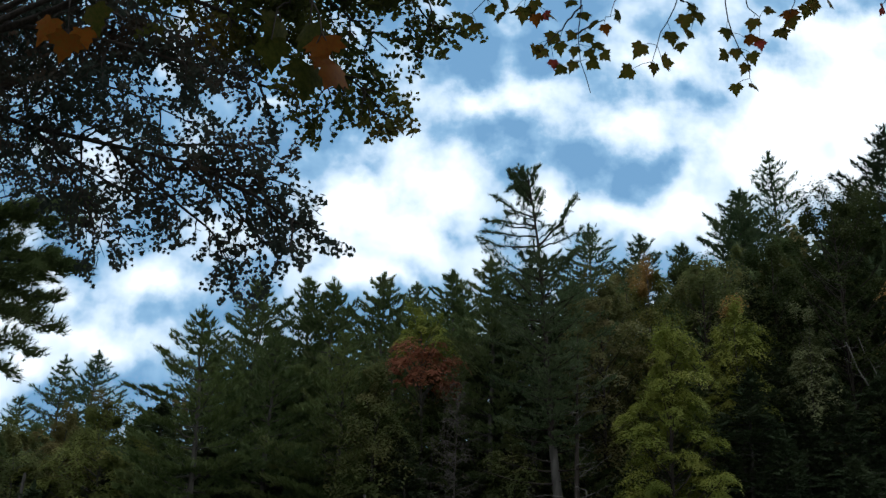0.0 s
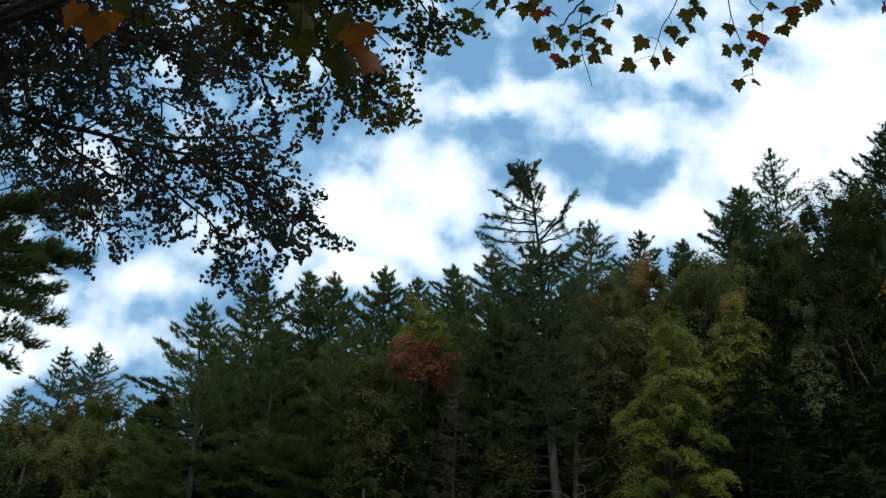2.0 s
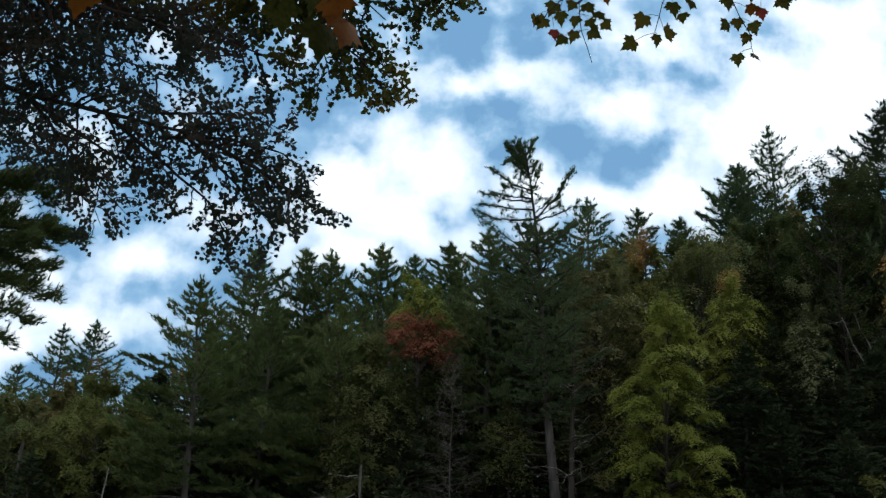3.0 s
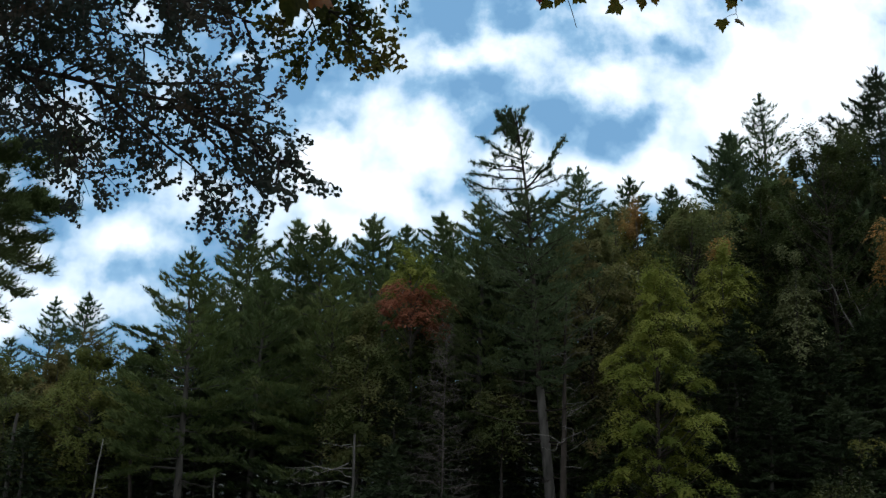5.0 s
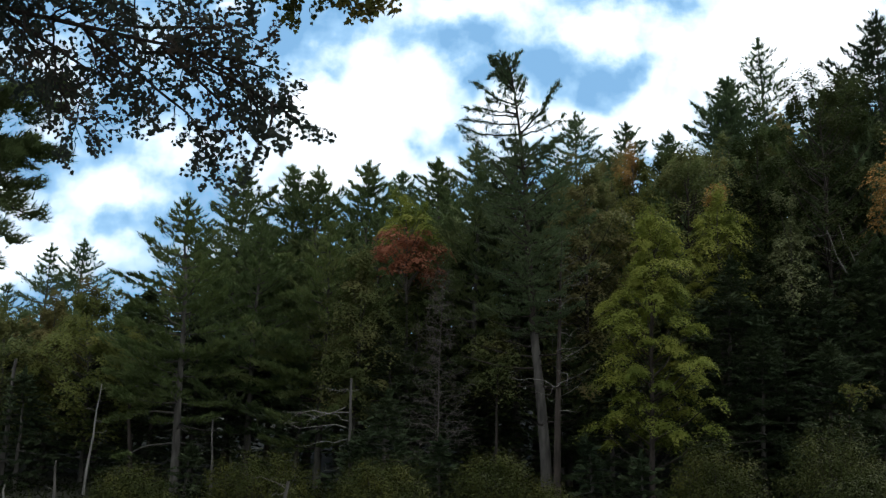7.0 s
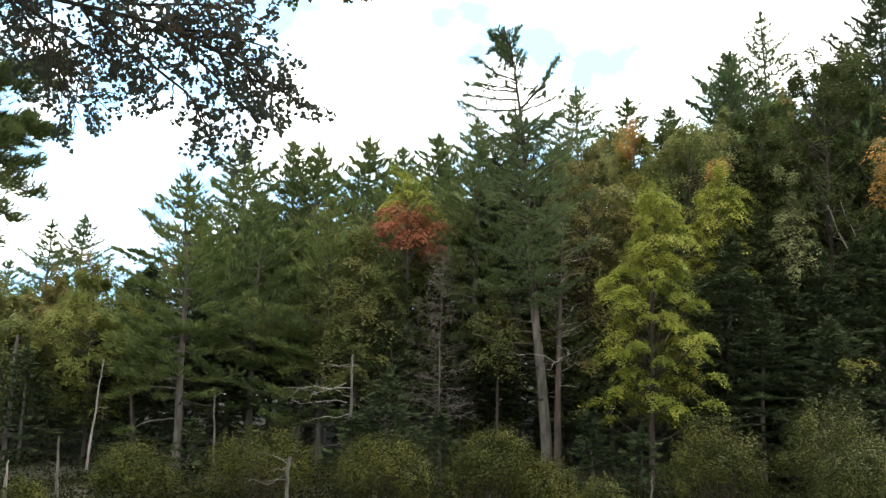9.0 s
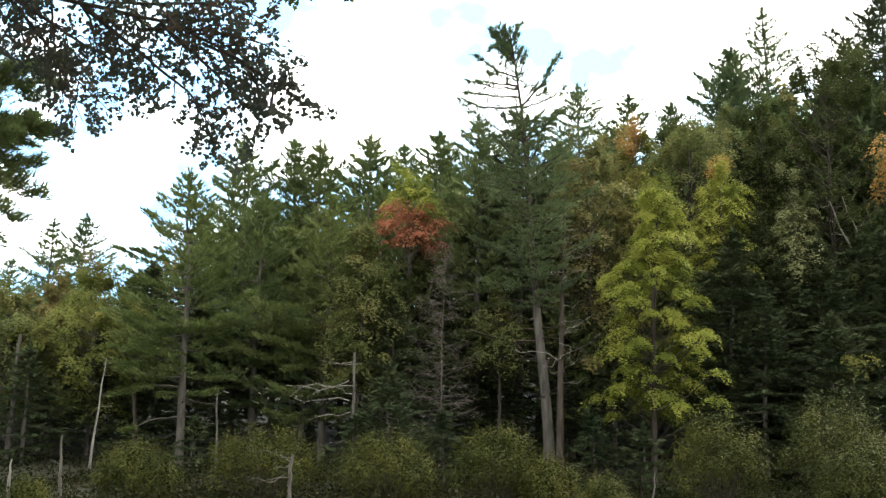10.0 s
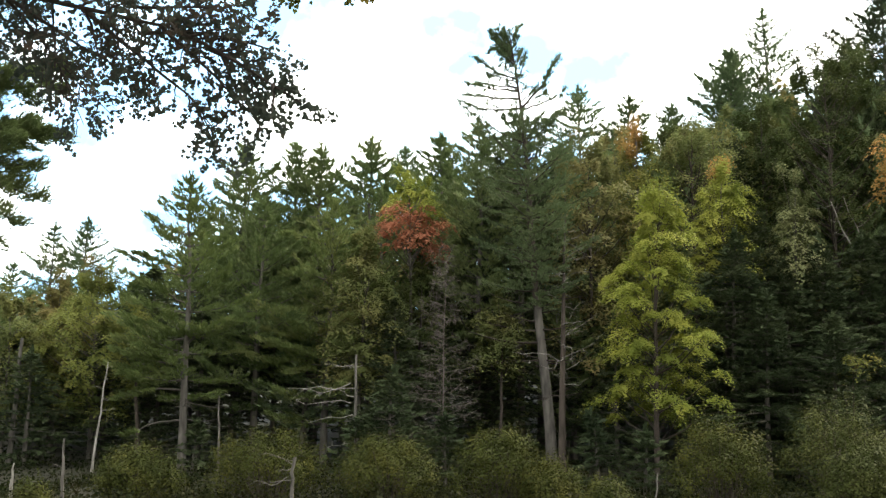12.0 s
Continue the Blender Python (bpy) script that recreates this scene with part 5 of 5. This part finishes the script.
LEAVES = leaf_kinds()
SPRAYS = [
    spray([[(0.592, 3.500, 4.557), (0.558, 3.500, 3.998), (0.531, 3.500, 3.749), (0.587, 3.500, 3.552)], [(0.558, 3.500, 3.970), (0.417, 3.450, 3.770), (0.364, 3.400, 3.685)], [(0.532, 3.500, 3.831), (0.688, 3.550, 3.951)]],
          [(0.351, 3.500, 3.748, 0), (0.382, 3.500, 3.739, 0), (0.431, 3.500, 3.811, 0), (0.459, 3.500, 3.763, 0), (0.512, 3.500, 3.825, 0), (0.580, 3.500, 3.816, 0),
           (0.521, 3.500, 3.749, 0), (0.588, 3.500, 3.741, 0), (0.627, 3.500, 3.780, 0), (0.435, 3.500, 3.687, 1), (0.463, 3.500, 3.661, 0), (0.511, 3.500, 3.679, 0),
           (0.601, 3.500, 3.693, 0), (0.650, 3.500, 3.732, 0), (0.567, 3.500, 3.926, 0), (0.598, 3.500, 3.883, 0), (0.658, 3.500, 3.863, 2), (0.715, 3.500, 3.926, 0),
           (0.509, 3.500, 3.985, 0), (0.695, 3.500, 3.992, 1)], 0.074, 21),
    spray([[(1.046, 3.400, 4.493), (0.944, 3.400, 3.920), (0.856, 3.400, 3.782), (0.827, 3.400, 3.655)], [(0.957, 3.400, 3.948), (1.026, 3.400, 3.909)]],
          [(0.776, 3.400, 3.711, 0), (0.726, 3.400, 3.604, 0), (0.881, 3.400, 3.651, 0), (0.838, 3.400, 3.626, 0), (1.010, 3.400, 3.912, 0), (1.036, 3.400, 3.875, 0),
           (0.974, 3.400, 3.851, 0), (0.914, 3.400, 3.774, 0), (0.945, 3.400, 3.732, 0), (0.990, 3.400, 3.792, 0)], 0.078, 22),
    spray([[(1.191, 3.500, 4.579), (1.179, 3.500, 3.993), (1.205, 3.500, 3.828), (1.257, 3.500, 3.721), (1.259, 3.500, 3.647)], [(1.204, 3.500, 4.193), (1.287, 3.500, 3.969), (1.322, 3.500, 3.942)]],
          [(1.178, 3.500, 3.865, 0), (1.288, 3.500, 3.913, 0), (1.278, 3.500, 3.841, 2), (1.317, 3.500, 3.815, 1), (1.162, 3.500, 3.756, 0), (1.211, 3.500, 3.768, 0),
           (1.276, 3.500, 3.749, 0), (1.244, 3.500, 3.694, 0), (1.199, 3.500, 3.599, 0), (1.276, 3.500, 3.615, 0), (1.366, 3.500, 3.983, 0)], 0.078, 23),
    spray([[(1.424, 3.300, 4.426), (1.407, 3.300, 3.952), (1.359, 3.300, 3.792)], [(1.409, 3.300, 3.979), (1.471, 3.300, 3.901)]],
          [(1.365, 3.300, 3.839, 2), (1.370, 3.300, 3.798, 0), (1.330, 3.300, 3.749, 0), (1.439, 3.300, 3.852, 0), (1.474, 3.300, 3.880, 0), (1.540, 3.300, 3.893, 0)], 0.082, 24),
    spray([[(0.223, 3.300, 4.381), (0.181, 3.300, 3.908), (0.080, 3.300, 3.785)], [(0.204, 3.300, 3.962), (0.348, 3.350, 3.866)], [(0.204, 3.300, 3.962), (0.453, 3.350, 3.897)]],
          [(0.060, 3.300, 3.761, 0), (0.097, 3.300, 3.726, 0), (0.155, 3.300, 3.811, 0), (0.187, 3.300, 3.776, 0), (0.219, 3.300, 3.835, 0), (0.288, 3.300, 3.795, 0),
           (0.331, 3.300, 3.834, 0), (0.338, 3.300, 3.771, 2), (0.375, 3.300, 3.788, 1), (0.407, 3.300, 3.784, 0), (0.247, 3.300, 3.804, 0)], 0.078, 25),
    spray([[(1.882, 3.300, 4.443), (1.793, 3.300, 3.993), (1.759, 3.300, 3.898)]], [(1.748, 3.300, 3.864, 1)], 0.08, 26),
    spray([[(-0.253, 1.350, 2.954), (-0.240, 1.300, 2.601), (-0.196, 1.250, 2.447)], [(-0.234, 1.300, 2.580), (-0.278, 1.300, 2.515)]],
          [(-0.276, 1.300, 2.485, 3), (-0.227, 1.280, 2.464, 3), (-0.175, 1.250, 2.385, 2), (-0.215, 1.270, 2.385, 3), (-0.281, 1.300, 2.444, 3), (-0.195, 1.250, 2.428, 2)], 0.075, 27, 0.003),
    spray([[(-0.690, 1.400, 2.984), (-0.627, 1.350, 2.622), (-0.609, 1.300, 2.503)]],
          [(-0.641, 1.300, 2.477, 2), (-0.605, 1.300, 2.448, 2), (-0.568, 1.300, 2.500, 3), (-0.587, 1.320, 2.473, 2)], 0.055, 28, 0.003),
]


def overhead_limb():
    """The limb out of sight above, from which the near sprays hang."""
    t = Tubes()
    pts = np.array([(-6.2, 8.9, 7.6), (-4.0, 6.5, 7.2), (-1.5, 4.0, 6.0), (0.0, 3.0, 5.2), (2.2, 3.2, 4.75)])
    line, ln = polyline(pts, 20)
    t.add(line - MAPLE_AT, 0.07 * (1 - 0.8 * np.linspace(0, 1, 20)), 7)
    for ob in SPRAYS:
        p = np.array(ob.location)
        q = (line - MAPLE_AT)[np.argmin(np.linalg.norm(line - MAPLE_AT - p, axis=1))]
        t.add([q, (p + q) / 2 + np.array([0, 0, 0.1]), p], [0.012, 0.008, 0.004], 5)
    part("limb", t.mesh("limb"), TWIG, MAPLE)


overhead_limb()

# ---- the pine that reaches in beside the maple ----
pine("near white pine with drooping shaggy boughs", -8.5, 13.0, 13.0, 1.9, 0.27, PINE_NEEDLES, 90, 0.8, fan=0.36,
                 blade=(0.13, 0.012, 8, 0.03), gap=0.42, shag=0.5, limbs=(
    (0.49, 0.3, 0.75, 1162, (1.5, 0, 0.15), (3.00, 0, 0.4)), (0.50, 0.3, 0.68, 787, (1.5, 0.4, 0.2), (2.70, 0.6, 0.2)), (0.475, 0.3, 0.68, 787, (1.5, -0.3, 0.3), (2.50, -0.4, 0.3)),
    (0.445, 0.25, 0.68, 1218, (1.8, 0, 0.15), (3.00, 0, 0.0)), (0.45, 0.3, 0.68, 900, (1.6, 0.4, 0.25), (2.60, 0.5, 0.2)), (0.435, 0.3, 0.68, 900, (1.5, -0.3, 0.0), (2.50, -0.4, -0.05)),
    (0.42, 0.3, 0.52, 618, (2.0, 0, 0.0), (2.80, 0, -0.1)), (0.41, 0.3, 0.52, 562, (1.9, 0.2, -0.1), (2.80, 0.2, -0.4)), (0.405, 0.3, 0.52, 562, (1.6, -0.3, 0.0), (2.50, -0.4, -0.2)),
    (0.385, 0.3, 0.45, 393, (1.8, 0, -0.15), (2.70, 0, -0.5)), (0.37, 0.3, 0.38, 243, (1.6, 0.2, -0.2), (2.40, 0.2, -0.5))))


def motions():
    walk(SKY, [(0.0, pose(0, SKY_FAR, 0)), (12.0, pose(-79, SKY_FAR, -79))])
    # wind: boughs swing a little about where they leave the trunk
    rng = np.random.default_rng(8)
    for ob in BOUGHS:
        at, phase = ob.location.copy(), rng.uniform(0, 6.28)
        rows = []
        for i in range(25):
            t = i * 0.5
            a = 0.22 * (0.6 * math.sin(2.1 * t + phase) + 0.4 * math.sin(3.7 * t + 2 * phase))
            rows.append((t, Matrix.Translation(at) @ pose(0, 0, 0, 0.12 * math.sin(1.6 * t + 1.3 * phase), a, 0.5 * a)))
        walk(ob, rows)
    # the hanging sprays swing sideways together in the gusts: seconds, degrees for the far ones, for the close ones
    gusts = ((0.0, 0.0, 0.0), (0.5, 1.0, 5.5), (1.0, 2.2, 3.2), (1.5, -2.5, 3.0), (2.0, 0.0, 5.2), (2.5, 1.7, 4.4), (3.0, 1.5, 4.2), (3.6, -0.6, 2.5),
             (4.3, 0.9, 3.8), (5.0, 0.6, 3.0), (5.5, 0.2, 3.4), (6.2, -0.8, 2.4), (7.0, 0.8, 3.6), (8.0, -0.6, 2.2), (9.0, 1.2, 3.9), (10.0, -0.4, 2.6),
             (11.0, 0.9, 3.5), (12.0, 0.0, 3.0))
    for n, ob in enumerate(SPRAYS):
        at = ob.location.copy()
        walk(ob, [(t, Matrix.Translation(at) @ pose(0, 0, 0, 0.5 * math.sin(2.3 * t + n), -(b if n >= 6 else a) + 0.3 * math.sin(3.1 * t + 2 * n) * (t > 0), 0))
                  for t, a, b in gusts])
    at = TALL_PINE.location.copy()
    walk(TALL_PINE, [(t, Matrix.Translation(at) @ pose(0, 0, 0, 0, -a, 0)) for t, a in
                     ((0.0, -0.9), (1.5, -0.8), (3.0, -0.7), (5.0, -0.6), (6.5, -0.3), (7.5, -0.25), (9.5, -0.1), (10.5, -0.1), (11.2, 0.1), (12.0, 0.0))])


motions()
